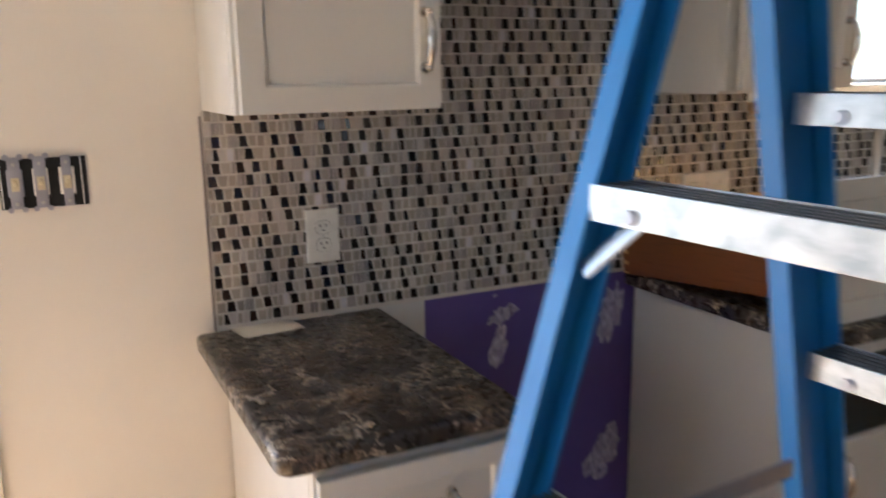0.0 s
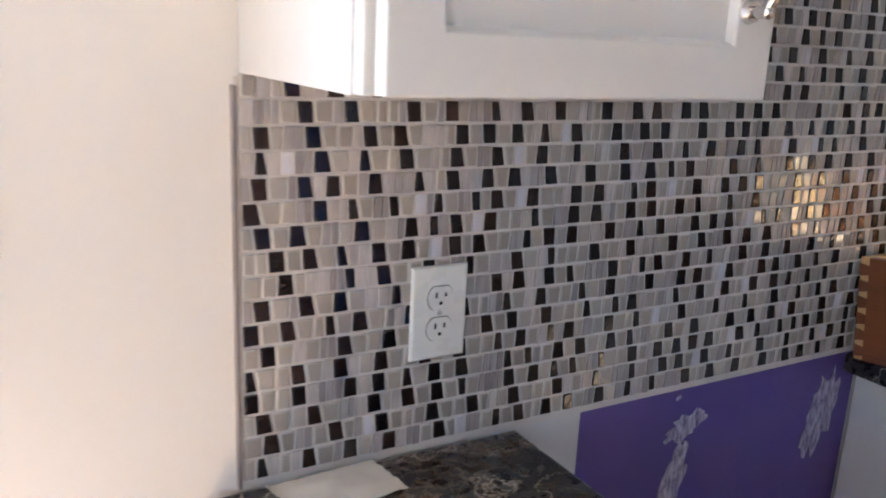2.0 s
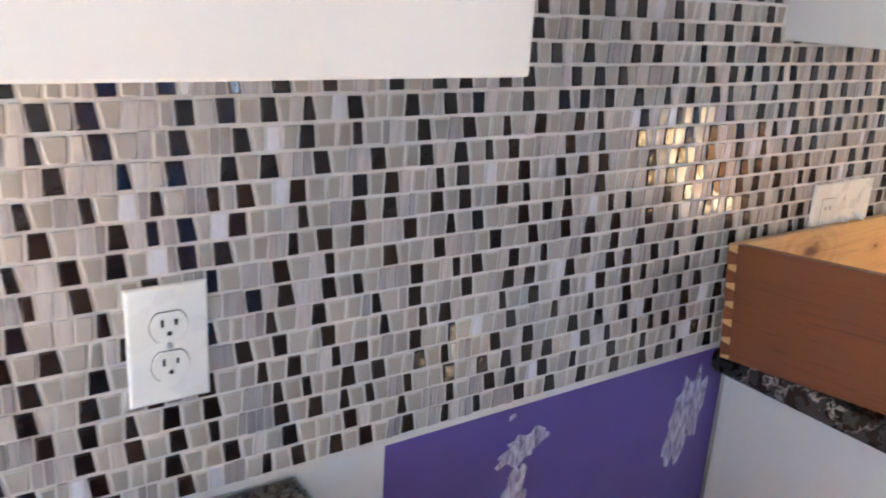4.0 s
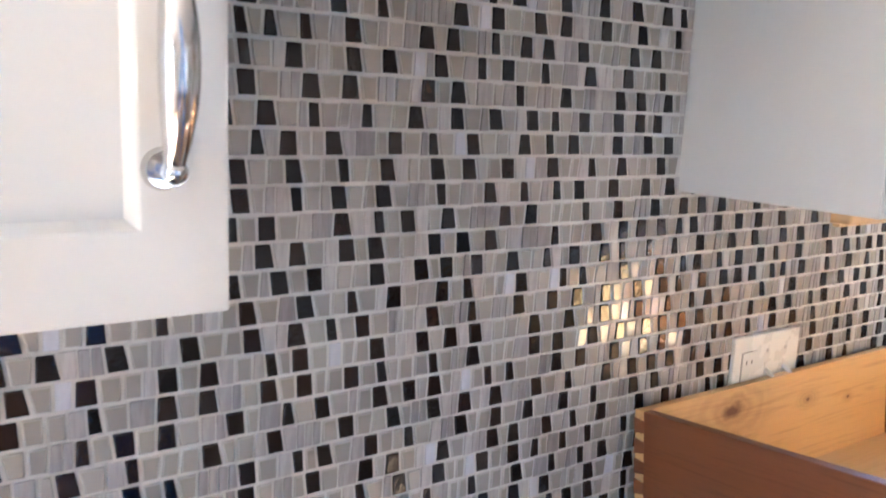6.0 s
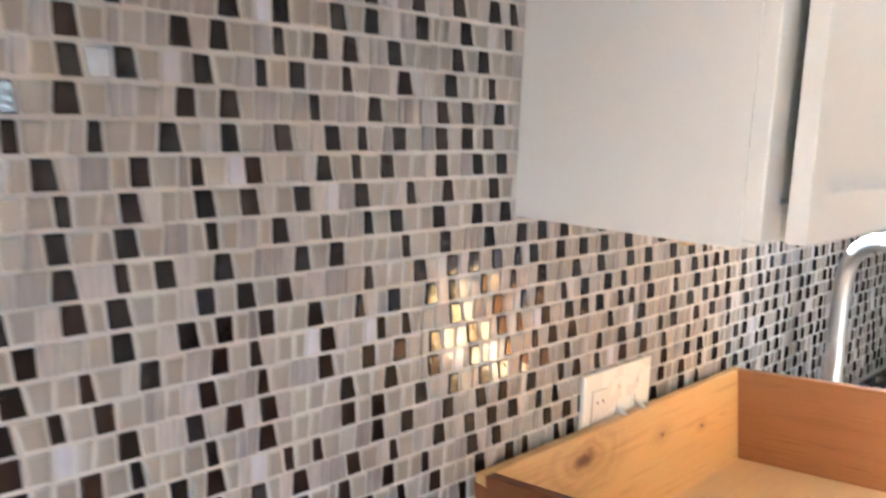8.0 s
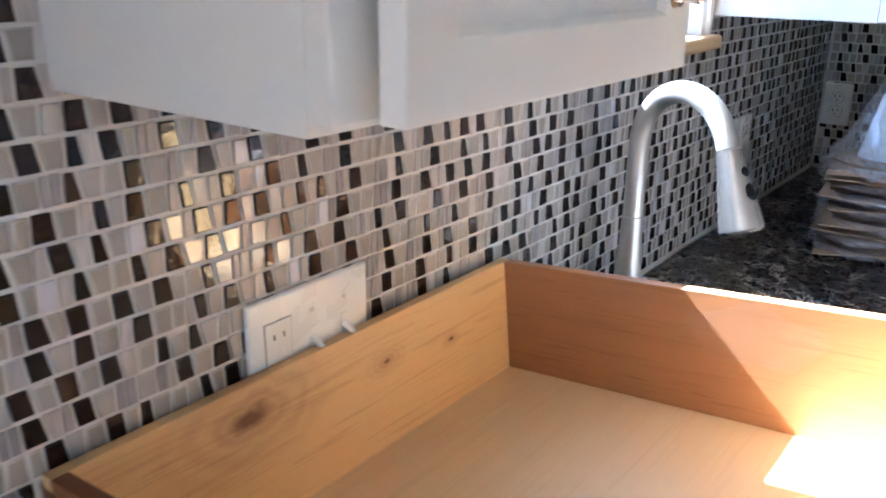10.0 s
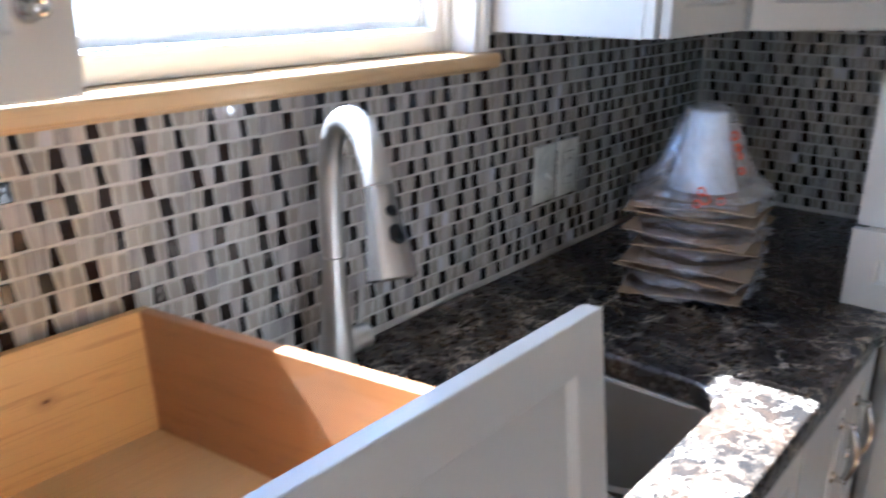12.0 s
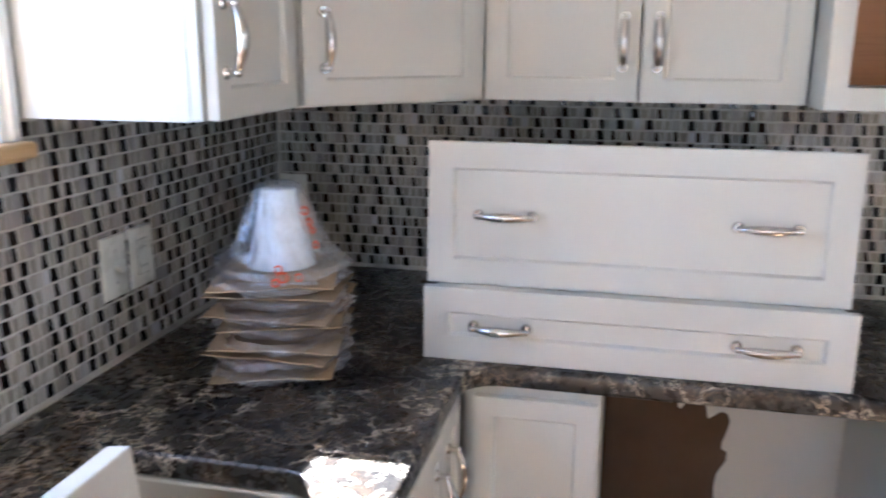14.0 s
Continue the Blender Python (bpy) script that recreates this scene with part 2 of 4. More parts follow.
def clear_film(name="clear_plastic_film", cloud=0.42, shine=0.05, sheen=0.10, crease=1.0, rim=0.75):
    """Thin crinkled film: clear, with sharp sheen on its folds and a faint haze."""
    g = Nodes(name)
    v = g.coords()
    cr = g.noise(v, 26, 5, 0.6, 1.6)
    fold = g.bump(cr, crease, 0.006)
    out = g.t.nodes["Material Output"]
    clear = g.n("BsdfTransparent", Color=(0.995, 0.995, 0.995))
    gloss = g.n("BsdfGlossy", Color=(0.95, 0.95, 1.0), Roughness=sheen, Normal=fold)
    edge = g.n("LayerWeight", Blend=0.4, Normal=fold)
    haze = g.n("BsdfDiffuse", Color=(0.9, 0.9, 0.92))
    a = g.n("MixShader")
    g.put(a.inputs[0], g.grey(edge.outputs["Facing"], 0.0, 1.0, shine, rim))
    g.put(a.inputs[1], clear.outputs[0])
    g.put(a.inputs[2], gloss.outputs[0])
    b = g.n("MixShader")
    g.put(b.inputs[0], g.grey(cr, 0.42, 0.70, 0.02, cloud))
    g.put(b.inputs[1], a.outputs[0])
    g.put(b.inputs[2], haze.outputs[0])
    g.t.links.new(b.outputs[0], out.inputs["Surface"])
    return g.m


M_FILM = clear_film("clear_plastic_film", 0.17, 0.16, 0.08, 0.9)
M_SHEEN = clear_film("clear_sheen", 0.06, 0.02, 0.22, 0.6, 0.10)
M_WRAP = clear_film("clear_wrap", 0.16, 0.12, 0.09, 0.7)


def pane_glass():
    g = Nodes("window_glass")
    out = g.t.nodes["Material Output"]
    clear = g.n("BsdfTransparent", Color=(0.74, 0.76, 0.78))
    gloss = g.n("BsdfGlossy", Roughness=0.02)
    mx = g.n("MixShader")
    mx.inputs[0].default_value = 0.05
    g.put(mx.inputs[1], clear.outputs[0])
    g.put(mx.inputs[2], gloss.outputs[0])
    g.t.links.new(mx.outputs[0], out.inputs["Surface"])
    return g.m


M_PANE = pane_glass()
M_MILK = Nodes("white_glass_shade").done((0.74, 0.80, 0.89), 0.22, None, 0.0, Coat_Weight=0.3)

# ---- building helpers ----


def box(bm, x0, x1, y0, y1, z0, z1, bevel=0.0, seg=2):
    g = bmesh.ops.create_cube(bm, size=1.0, matrix=Matrix.Translation(((x0 + x1) / 2, (y0 + y1) / 2, (z0 + z1) / 2)) @ Matrix.Diagonal((abs(x1 - x0), abs(y1 - y0), abs(z1 - z0), 1)))
    if bevel:
        edges = list({e for v in g["verts"] for e in v.link_edges})
        bmesh.ops.bevel(bm, geom=edges, offset=bevel, segments=seg, profile=0.6, affect="EDGES", clamp_overlap=True)
    return bm


def boxes(*specs, bevel=0.0, seg=2):
    bm = bmesh.new()
    for s in specs:
        box(bm, *s, bevel=bevel, seg=seg)
    return bm


def cyl(bm, p0, p1, r0, r1=None, seg=24, caps=True):
    r1 = r0 if r1 is None else r1
    a, b = Vector(p0), Vector(p1)
    turn = (b - a).to_track_quat("Z", "Y").to_matrix().to_4x4()
    bmesh.ops.create_cone(bm, cap_ends=caps, segments=seg, radius1=r0, radius2=r1, depth=(b - a).length, matrix=Matrix.Translation((a + b) / 2) @ turn)
    return bm


def tube(bm, pts, radii, seg=16, flat=1.0):
    """A swept round bar through pts; flat squeezes it across."""
    pts = [Vector(p) for p in pts]
    rings = []
    up = None
    for i, p in enumerate(pts):
        d = (pts[min(i + 1, len(pts) - 1)] - pts[max(i - 1, 0)]).normalized()
        if up is None:
            up = d.orthogonal().normalized()
        up = (up - d * up.dot(d)).normalized()
        side = d.cross(up)
        r = radii[i] if isinstance(radii, (list, tuple)) else radii
        rings.append([bm.verts.new(p + r * (math.cos(a) * up + flat * math.sin(a) * side)) for a in (2 * math.pi * k / seg for k in range(seg))])
    for a, b in zip(rings, rings[1:]):
        for k in range(seg):
            bm.faces.new((a[k], a[(k + 1) % seg], b[(k + 1) % seg], b[k]))
    bm.faces.new(rings[0][::-1])
    bm.faces.new(rings[-1])
    return bm


def lathe(bm, profile, at=(0, 0, 0), seg=32, squash=None):
    rings = []
    for j, (r, z) in enumerate(profile):
        rings.append([bm.verts.new((at[0] + r * math.cos(2 * math.pi * k / seg) * (squash(j, k) if squash else 1), at[1] + r * math.sin(2 * math.pi * k / seg) * (squash(j, k) if squash else 1), at[2] + z)) for k in range(seg)])
    for a, b in zip(rings, rings[1:]):
        for k in range(seg):
            bm.faces.new((a[k], a[(k + 1) % seg], b[(k + 1) % seg], b[k]))
    return bm


def part(name, bm, material, parent=None, label="", smooth=False):
    """Links a bmesh, in its parent's own coordinates, as one mesh object."""
    bmesh.ops.recalc_face_normals(bm, faces=bm.faces)
    me = bpy.data.meshes.new(name)
    bm.to_mesh(me)
    bm.free()
    me.materials.append(material)
    if smooth:
        me.polygons.foreach_set("use_smooth", [True] * len(me.polygons))
        me.set_sharp_from_angle(angle=radians(38))
    ob = new(name, me)
    if parent is not None:
        ob.parent = parent
    if label:
        ob["label"] = label
    return ob


def thing(name, label, category, at=(0, 0, 0), rz=0.0, group="", kind=""):
    ob = new(name)
    ob.empty_display_size = 0.05
    ob.matrix_basis = pose(*at, 0, 0, rz)
    return tagged(ob, label, category, group, kind)


def structure(name, bm, material, label, category, smooth=False):
    return tagged(part(name, bm, material, None, "", smooth), label, category, "", "structure")


def rounded(x0, x1, y0, y1, r, seg=8):
    pts = []
    for cx, cy, a in ((x1 - r, y0 + r, -90), (x1 - r, y1 - r, 0), (x0 + r, y1 - r, 90), (x0 + r, y0 + r, 180)):
        pts += [(cx + r * math.cos(radians(a + 90 * k / seg)), cy + r * math.sin(radians(a + 90 * k / seg))) for k in range(seg + 1)]
    return pts


def flat_solid(name, outlines, z0, z1, bevel):
    """A slab with rounded edges from closed outlines; inner ones become holes. Returns a mesh as bmesh."""
    cu = bpy.data.curves.new(name, "CURVE")
    cu.dimensions, cu.fill_mode = "2D", "BOTH"
    cu.extrude, cu.bevel_depth, cu.bevel_resolution, cu.offset = (z1 - z0) / 2 - bevel, bevel, 3, -bevel
    for o in outlines:
        sp = cu.splines.new("POLY")
        sp.points.add(len(o) - 1)
        for p, q in zip(sp.points, o):
            p.co = (q[0], q[1], 0, 1)
        sp.use_cyclic_u = True
    ob = bpy.data.objects.new(name, cu)
    scene.collection.objects.link(ob)
    me = bpy.data.meshes.new_from_object(ob.evaluated_get(bpy.context.evaluated_depsgraph_get()))
    bm = bmesh.new()
    bm.from_mesh(me)
    bpy.data.objects.remove(ob)
    bpy.data.meshes.remove(me)
    bpy.data.curves.remove(cu)
    bmesh.ops.remove_doubles(bm, verts=bm.verts, dist=1e-5)
    bmesh.ops.translate(bm, verts=bm.verts, vec=(0, 0, (z0 + z1) / 2))
    return bm


# ---- room shell ----
CT = 0.914            # counter top
UB = 1.378            # underside of the wall cabinets
EAST = 3.33           # tiled face of the east wall
WEST, SOUTH, CEIL = -1.6, -4.5, 2.44
WX0, WX1, WZ0, WZ1 = 1.492, 2.345, 1.345, 1.83   # kitchen window opening
BACK = 0.006          # plaster face of the north wall, just behind the tile bed

structure("wall_north", boxes((-0.50, WX0, BACK, 0.15, 0, CEIL), (WX1, EAST + 0.2, BACK, 0.15, 0, CEIL), (WX0, WX1, BACK, 0.15, 0, WZ0 - 0.026), (WX0, WX1, BACK, 0.15, WZ1, CEIL)),
          M_WALL, "cream painted plaster wall behind the tiled splashback", "wall")
structure("wall_east", boxes((EAST + 0.006, EAST + 0.15, SOUTH, BACK, 0, CEIL)), M_WALL, "painted plaster wall behind the corner cabinets", "wall")
structure("wall_west", boxes((WEST - 0.15, WEST, SOUTH, -1.75, 0, CEIL), (WEST - 0.15, WEST, -1.25, 0.15, 0, CEIL), (WEST - 0.15, WEST, -1.75, -1.25, 0, 1.1), (WEST - 0.15, WEST, -1.75, -1.25, 1.8, CEIL)), M_WALL, "unseen cream painted wall with a small opening added for fill light", "wall")
structure("wall_south", boxes((WEST - 0.15, 1.48, SOUTH - 0.15, SOUTH, 0, CEIL), (1.62, EAST + 0.15, SOUTH - 0.15, SOUTH, 0, CEIL), (1.48, 1.62, SOUTH - 0.15, SOUTH, 0, 0.62), (1.48, 1.62, SOUTH - 0.15, SOUTH, 2.18, CEIL)), M_WALL, "plain cream painted wall with a narrow tall window opening", "wall")
# unseen bare opening, added so sun strikes the floor and bounces warm light
structure("wall_door_side", boxes((WEST, -1.42, BACK, 0.15, 0, CEIL), (-1.42, -0.50, BACK, 0.15, 2.05, CEIL)), M_WALL, "cream painted wall round an unseen opening added to let sun onto the floor", "wall")
structure("ceiling", boxes((WEST - 0.15, EAST + 0.15, SOUTH - 0.15, 0.15, CEIL, CEIL + 0.12)), M_CEIL, "plain white ceiling", "ceiling")
structure("floor", boxes((WEST - 0.15, EAST + 0.15, SOUTH - 0.15, 0.15, -0.12, 0)), M_FLOOR, "warm oak plank floor", "floor")
structure("ground", boxes((-3000, 3000, -3000, 3000, -0.7, -0.6)), M_GROUND, "pale ground outside the house", "ground")
structure("trim", boxes((-0.50, -0.428, -0.010, BACK - 0.0005, 0, CEIL), bevel=0.0075), M_WALL, "rounded cream painted bead at the end of the wall", "trim", True)

# purple strip left on the wall of the cooker gap, with filler smears
structure("purple_wall_patch", boxes((0.485, 1.112, 0.0025, BACK, 0.0, 0.912)), M_PURPLE, "old purple paint left on the wall of the cooker gap", "wall paint")
structure("primer_wall_patch", boxes((0.30, 0.4849, 0.0035, BACK, 0.0, 0.912)), M_PRIMER, "pale bare plasterboard beside the purple paint", "wall paint")


def smear(x, z, w, h, seed, label):
    """A thin trowelled patch of filler with a ragged outline."""
    rng = random.Random(seed)
    bm = bmesh.new()
    ring = []
    for k in range(28):
        a = 2 * math.pi * k / 28
        r = 1 + rng.uniform(-0.28, 0.2)
        ring.append(bm.verts.new((x + w / 2 * r * math.cos(a) + 0.25 * w * math.sin(a), 0.0008, z + h / 2 * r * math.sin(a))))
    f = bm.faces.new(ring)
    ext = bmesh.ops.extrude_face_region(bm, geom=[f])
    bmesh.ops.translate(bm, verts=[v for v in ext["geom"] if isinstance(v, bmesh.types.BMVert)], vec=(0, 0.0022, 0))
    return tagged(part("filler_smear", bm, M_COMPOUND), label, "filler patch", "filler patches on the purple wall", "structure")


smear(0.70, 0.845, 0.075, 0.05, 1, "pale trowelled smear of filler on purple paint")
smear(0.685, 0.76, 0.045, 0.12, 2, "long scraped streak of filler on purple paint")
smear(1.035, 0.80, 0.075, 0.16, 3, "tall trowelled smear of filler on purple paint")
smear(1.02, 0.40, 0.11, 0.15, 4, "round filler patch low on purple paint")
smear(0.676, 0.897, 0.009, 0.008, 5, "small dab of white filler on purple paint")

# torn board in the appliance gap of the east wall
bm = bmesh.new()
rng = random.Random(12)
ring = []
for k in range(120):
    a = 2 * math.pi * k / 120
    r = 1 + rng.uniform(-0.07, 0.07) + 0.10 * noise.noise(Vector((6 * math.cos(a), 6 * math.sin(a), 1))) + 0.06 * math.sin(5 * a + 1)
    c, s = math.cos(a), math.sin(a)
    y = -1.0 + 0.175 * r * max(-1, min(1, 1.25 * c))
    z = 0.29 + 0.345 * r * max(-1, min(1, 1.2 * s))
    ring.append(bm.verts.new((EAST + 0.003, y, z)))
f = bm.faces.new(ring)
ext = bmesh.ops.extrude_face_region(bm, geom=[f])
bmesh.ops.translate(bm, verts=[v for v in ext["geom"] if isinstance(v, bmesh.types.BMVert)], vec=(0.003, 0, 0))
structure("torn_wall_patch", bm, M_PAPERBOARD, "ragged brown torn plasterboard paper in the appliance gap", "wall damage")

# ---- kitchen window ----
win = thing("window_1", "white vinyl window over the sink, overexposed daylight", "window", (0, 0, 0), 0, "", "structure")
part("window_frame", boxes((WX0, WX0 + 0.022, 0.05, 0.13, WZ0, WZ1), (WX1 - 0.040, WX1, 0.05, 0.13, WZ0, WZ1), (WX0 + 0.022, WX1 - 0.040, 0.05, 0.13, WZ0, WZ0 + 0.037), (WX0 + 0.022, WX1 - 0.040, 0.05, 0.13, WZ1 - 0.05, WZ1), bevel=0.004), M_TRIM, win, "", True)
part("frame_lip", boxes((WX1 - 0.022, WX1 - 0.006, 0.043, 0.0498, WZ0 + 0.001, WZ1 - 0.001), bevel=0.003), M_TRIM, win, "", True)
SX_W, SX_E, SZ = WX0 + 0.050, WX1 - 0.060, WZ0 + 0.040
part("sash", boxes((WX0 + 0.023, SX_W, 0.075, 0.11, SZ, WZ1 - 0.052), (SX_E, WX1 - 0.043, 0.075, 0.11, SZ, WZ1 - 0.052), (SX_W, SX_E, 0.075, 0.11, SZ, SZ + 0.016), (SX_W, SX_E, 0.075, 0.11, WZ1 - 0.07, WZ1 - 0.052), bevel=0.004), M_TRIM, win, "", True)
pane = part("pane", boxes((SX_W - 0.006, SX_E + 0.006, 0.09, 0.094, SZ + 0.010, WZ1 - 0.060)), M_PANE, win)
pane.visible_shadow = False
part("jamb", boxes((WX0 - 0.012, WX0 + 0.005, -0.006, 0.0495, WZ0, WZ1), (WX1 - 0.005, WX1 + 0.012, -0.006, 0.0495, WZ0, WZ1)), M_TRIM, win)
part("casing", boxes((WX1 + 0.0125, 2.374, -0.014, BACK, WZ0, UB + 0.9), bevel=0.003), M_TRIM, win, "", True)
part("window_sill", boxes((1.487, 2.384, -0.034, 0.075, 1.319, 1.3448), bevel=0.009, seg=4), M_SILL, win, "raw pine stool with a rounded nose", True)
part("apron", boxes((1.492, 2.378, -0.014, 0.0, 1.3135, 1.3188), bevel=0.002), M_SILL, win, "thin raw pine strip under the stool")

# ---- cabinets ----


def shaker(bm, x0, x1, z0, z1, y0, rail=0.058, thick=0.019):
    """A framed door or drawer front whose back lies at y0 and which faces -y."""
    before = set(bm.faces)
    box(bm, x0, x1, y0 - thick, y0, z0, z1, 0.002)
    f = max((q for q in bm.faces if q not in before and q.normal.y < -0.9), key=lambda q: q.calc_area())
    bmesh.ops.inset_region(bm, faces=[f], thickness=rail)
    bmesh.ops.inset_region(bm, faces=[f], thickness=0.0020, depth=-0.0008)
    bmesh.ops.inset_region(bm, faces=[f], thickness=0.0062, depth=-0.0072)
    return bm


def pull(parent, p, upright=True, length=0.098):
    """A bow handle with turned feet; p is its middle on the face."""
    bm = bmesh.new()
    ax = Vector((0, 0, 1)) if upright else Vector((1, 0, 0))
    p = Vector(p)
    n = 14
    pts, rad = [], []
    for i in range(n + 1):
        s = -1 + 2 * i / n
        pts.append(p + ax * (s * length / 2) + Vector((0, -0.017 - 0.011 * (1 - s * s), 0)))
        rad.append(0.0044 + 0.0048 * (1 - s * s) ** 1.1)
    tube(bm, pts, rad, 14)
    for s in (-1, 1):
        c = p + ax * (s * length / 2)
        cyl(bm, c, c + Vector((0, -0.0045, 0)), 0.0105, 0.0088, 20)
        cyl(bm, c + Vector((0, -0.0045, 0)), c + Vector((0, -0.0200, 0)), 0.0052, 0.0062, 18)
        bmesh.ops.create_uvsphere(bm, u_segments=16, v_segments=10, radius=0.0062, matrix=Matrix.Translation(c + Vector((0, -0.0185, 0))))
    return part("handle", bm, M_CHROME, parent, "curved polished nickel bow handle", True)


def wall_cabinet(at, rz, w, h, depth, doors, label, open_front=False, lip=0.0, ajar=0.0):
    """A framed wall cabinet from local x 0 to w, its back at y 0; doors are (x0, x1, handle x)."""
    t = thing("wall_cabinet", label, "cabinet", at, rz, "wall cabinets")
    d = depth
    if not open_front:
        part("body", boxes((0, w, -d, 0, 0, h), bevel=0.0012), M_CAB, t)
    if open_front:
        for s in ((0, 0.016, -d, 0, 0, h), (w - 0.016, w, -d, 0, 0, h), (0.016, w - 0.016, -d, 0, 0.012, 0.028), (0.016, w - 0.016, -d, 0, h - 0.016, h), (0.016, w - 0.016, -0.008, 0, 0.028, h - 0.016)):
            part("panel", boxes(s, bevel=0.001), M_CAB, t)
        part("interior_lining", boxes((0.0165, w - 0.0165, -0.014, -0.0085, 0.03, h - 0.02), (0.0165, 0.022, -d + 0.02, -0.014, 0.03, h - 0.02)), M_CABIN, t, "brown unpainted plywood interior")
    part("face_frame", boxes((0.001, 0.04, -d - 0.018, -d, lip + 0.001, h - 0.001), (w - 0.04, w - 0.001, -d - 0.018, -d, lip + 0.001, h - 0.001), (0.04, w - 0.04, -d - 0.018, -d, lip + 0.001, 0.042), (0.04, w - 0.04, -d - 0.018, -d, h - 0.042, h - 0.001), bevel=0.0022), M_CAB, t)
    for x0, x1, hx in doors:
        door = part("door", shaker(bmesh.new(), x0, x1, lip + 0.002, h - 0.02, -d - 0.0205 - ajar), M_CAB, t, "off-white recessed panel door")
        pull(door, (hx, -d - 0.0395 - ajar, UB + 0.118 - at[2]))
    return t


wall_cabinet((0.003, 0, UB - 0.006), 0, 0.380, 0.76, 0.280, [(0.008, 0.3775, 0.345)], "off-white wall cabinet with a recessed panel door, beside painted wall")
wall_cabinet((1.110, 0, UB + 0.002), 0, 0.390, 0.76, 0.268, [(0.022, 0.384, 0.352)], "off-white wall cabinet between the cooker gap and the window", False, 0.006, 0.011)
wall_cabinet((2.384, 0, UB), 0, 0.306, 0.76, 0.29, [(0.010, 0.302, 0.04)], "narrow off-white wall cabinet beside the sunny window")
wall_cabinet((EAST, -0.605, UB), -90, 0.63, 0.76, 0.29, [(0.006, 0.310, 0.28), (0.316, 0.624, 0.346)], "off-white double-door wall cabinet over the dark counter")
wall_cabinet((EAST, -1.237, UB), -90, 0.80, 0.76, 0.42, [], "deep wall cabinet with no doors and a brown interior", True)

# diagonal corner cabinet
cc = thing("corner_cabinet", "off-white diagonal corner wall cabinet with one door", "cabinet", (0, 0, 0))
ca, cb = Vector((2.690, -0.31)), Vector((3.02, -0.605))
bm = bmesh.new()
for z0, z1 in ((UB, UB + 0.76),):
    low = [bm.verts.new((x, y, z0)) for x, y in ((2.690, 0.0), (ca.x, ca.y), (cb.x, cb.y), (EAST, -0.605), (EAST, 0.0))]
    f = bm.faces.new(low)
    ext = bmesh.ops.extrude_face_region(bm, geom=[f])
    bmesh.ops.translate(bm, verts=[v for v in ext["geom"] if isinstance(v, bmesh.types.BMVert)], vec=(0, 0, z1 - z0))
part("body", bm, M_CAB, cc)
span = (cb - ca).length
dm = shaker(bmesh.new(), 0.022, span - 0.022, 0.004, 0.74, 0.0)
dcorner = part("door", dm, M_CAB, cc, "off-white recessed panel door")
dcorner.matrix_basis = pose(ca.x - 0.002, ca.y - 0.002, UB, 0, 0, math.degrees(math.atan2(cb.y - ca.y, cb.x - ca.x)))
pull(dcorner, (0.062, -0.019, 0.118))

# bridge over the cooker gap
br = thing("bridge_cabinet", "short wall cabinet above the cooker gap, shade coloured into its underside", "cabinet", (0.3855, 0, 1.722))
part("body", boxes((0, 0.725, -0.29, 0, 0.012, 0.41)), M_CAB, br)
# the unlit underside is put in as a near-black panel colour
part("underside", boxes((0.002, 0.723, -0.30, -0.001, 0.0, 0.0118)), M_UNLIT, br, "underside panel coloured blue-black for the shade beneath")


def base_cabinet(at, rz, w, fronts, label, depth=0.585, name="base_cabinet"):
    """A base cabinet from local x 0 to w; fronts are (kind, x0, x1, z0, z1, handle x, handle z, upright)."""
    t = thing(name, label, "cabinet", at, rz, "base cabinets")
    for s in ((0, 0.018, -depth, 0, 0.0, 0.873), (w - 0.018, w, -depth, 0, 0.0, 0.873)):
        part("side_panel", boxes(s, bevel=0.001), M_CAB, t)
    part("floor_panel", boxes((0.018, w - 0.018, -depth, 0, 0.1, 0.118)), M_CAB, t)
    part("back_panel", boxes((0.018, w - 0.018, -0.008, 0, 0.118, 0.873)), M_CAB, t)
    part("face_frame", boxes((0.001, 0.04, -depth - 0.018, -depth, 0.1, 0.872), (w - 0.04, w - 0.001, -depth - 0.018, -depth, 0.1, 0.872), (0.04, w - 0.04, -depth - 0.018, -depth, 0.838, 0.872), (0.04, w - 0.04, -depth - 0.018, -depth, 0.1, 0.14), bevel=0.0012), M_CAB, t)
    part("toe_kick", boxes((0.018, w - 0.018, -depth + 0.06, -depth + 0.075, 0.0, 0.1)), M_CAB, t)
    for kind, x0, x1, z0, z1, hx, hz, up in fronts:
        f = part(kind, shaker(bmesh.new(), x0, x1, z0, z1, -depth - 0.0205, 0.05), M_CAB, t, "off-white recessed panel front")
        if hx is not None:
            pull(f, (hx, -depth - 0.0395, hz), up)
    return t


base_cabinet((0.013, -0.004, 0), 0, 0.345, [("drawer_front", 0.005, 0.340, 0.70, 0.853, 0.172, 0.785, False), ("door", 0.005, 0.340, 0.11, 0.69, 0.30, 0.60, True)], "short off-white base cabinet at the end of the run")
base_cabinet((1.112, -0.004, 0), 0, 0.47, [("door", 0.006, 0.464, 0.11, 0.66, 0.05, 0.58, True)], "off-white base cabinet whose top drawer is pulled out")
base_cabinet((1.584, -0.004, 0), 0, 0.70, [("false_front", 0.006, 0.694, 0.72, 0.86, None, 0, False), ("door", 0.006, 0.347, 0.11, 0.71, 0.31, 0.62, True), ("door", 0.353, 0.694, 0.11, 0.71, 0.39, 0.62, True)], "off-white sink base cabinet with two doors")
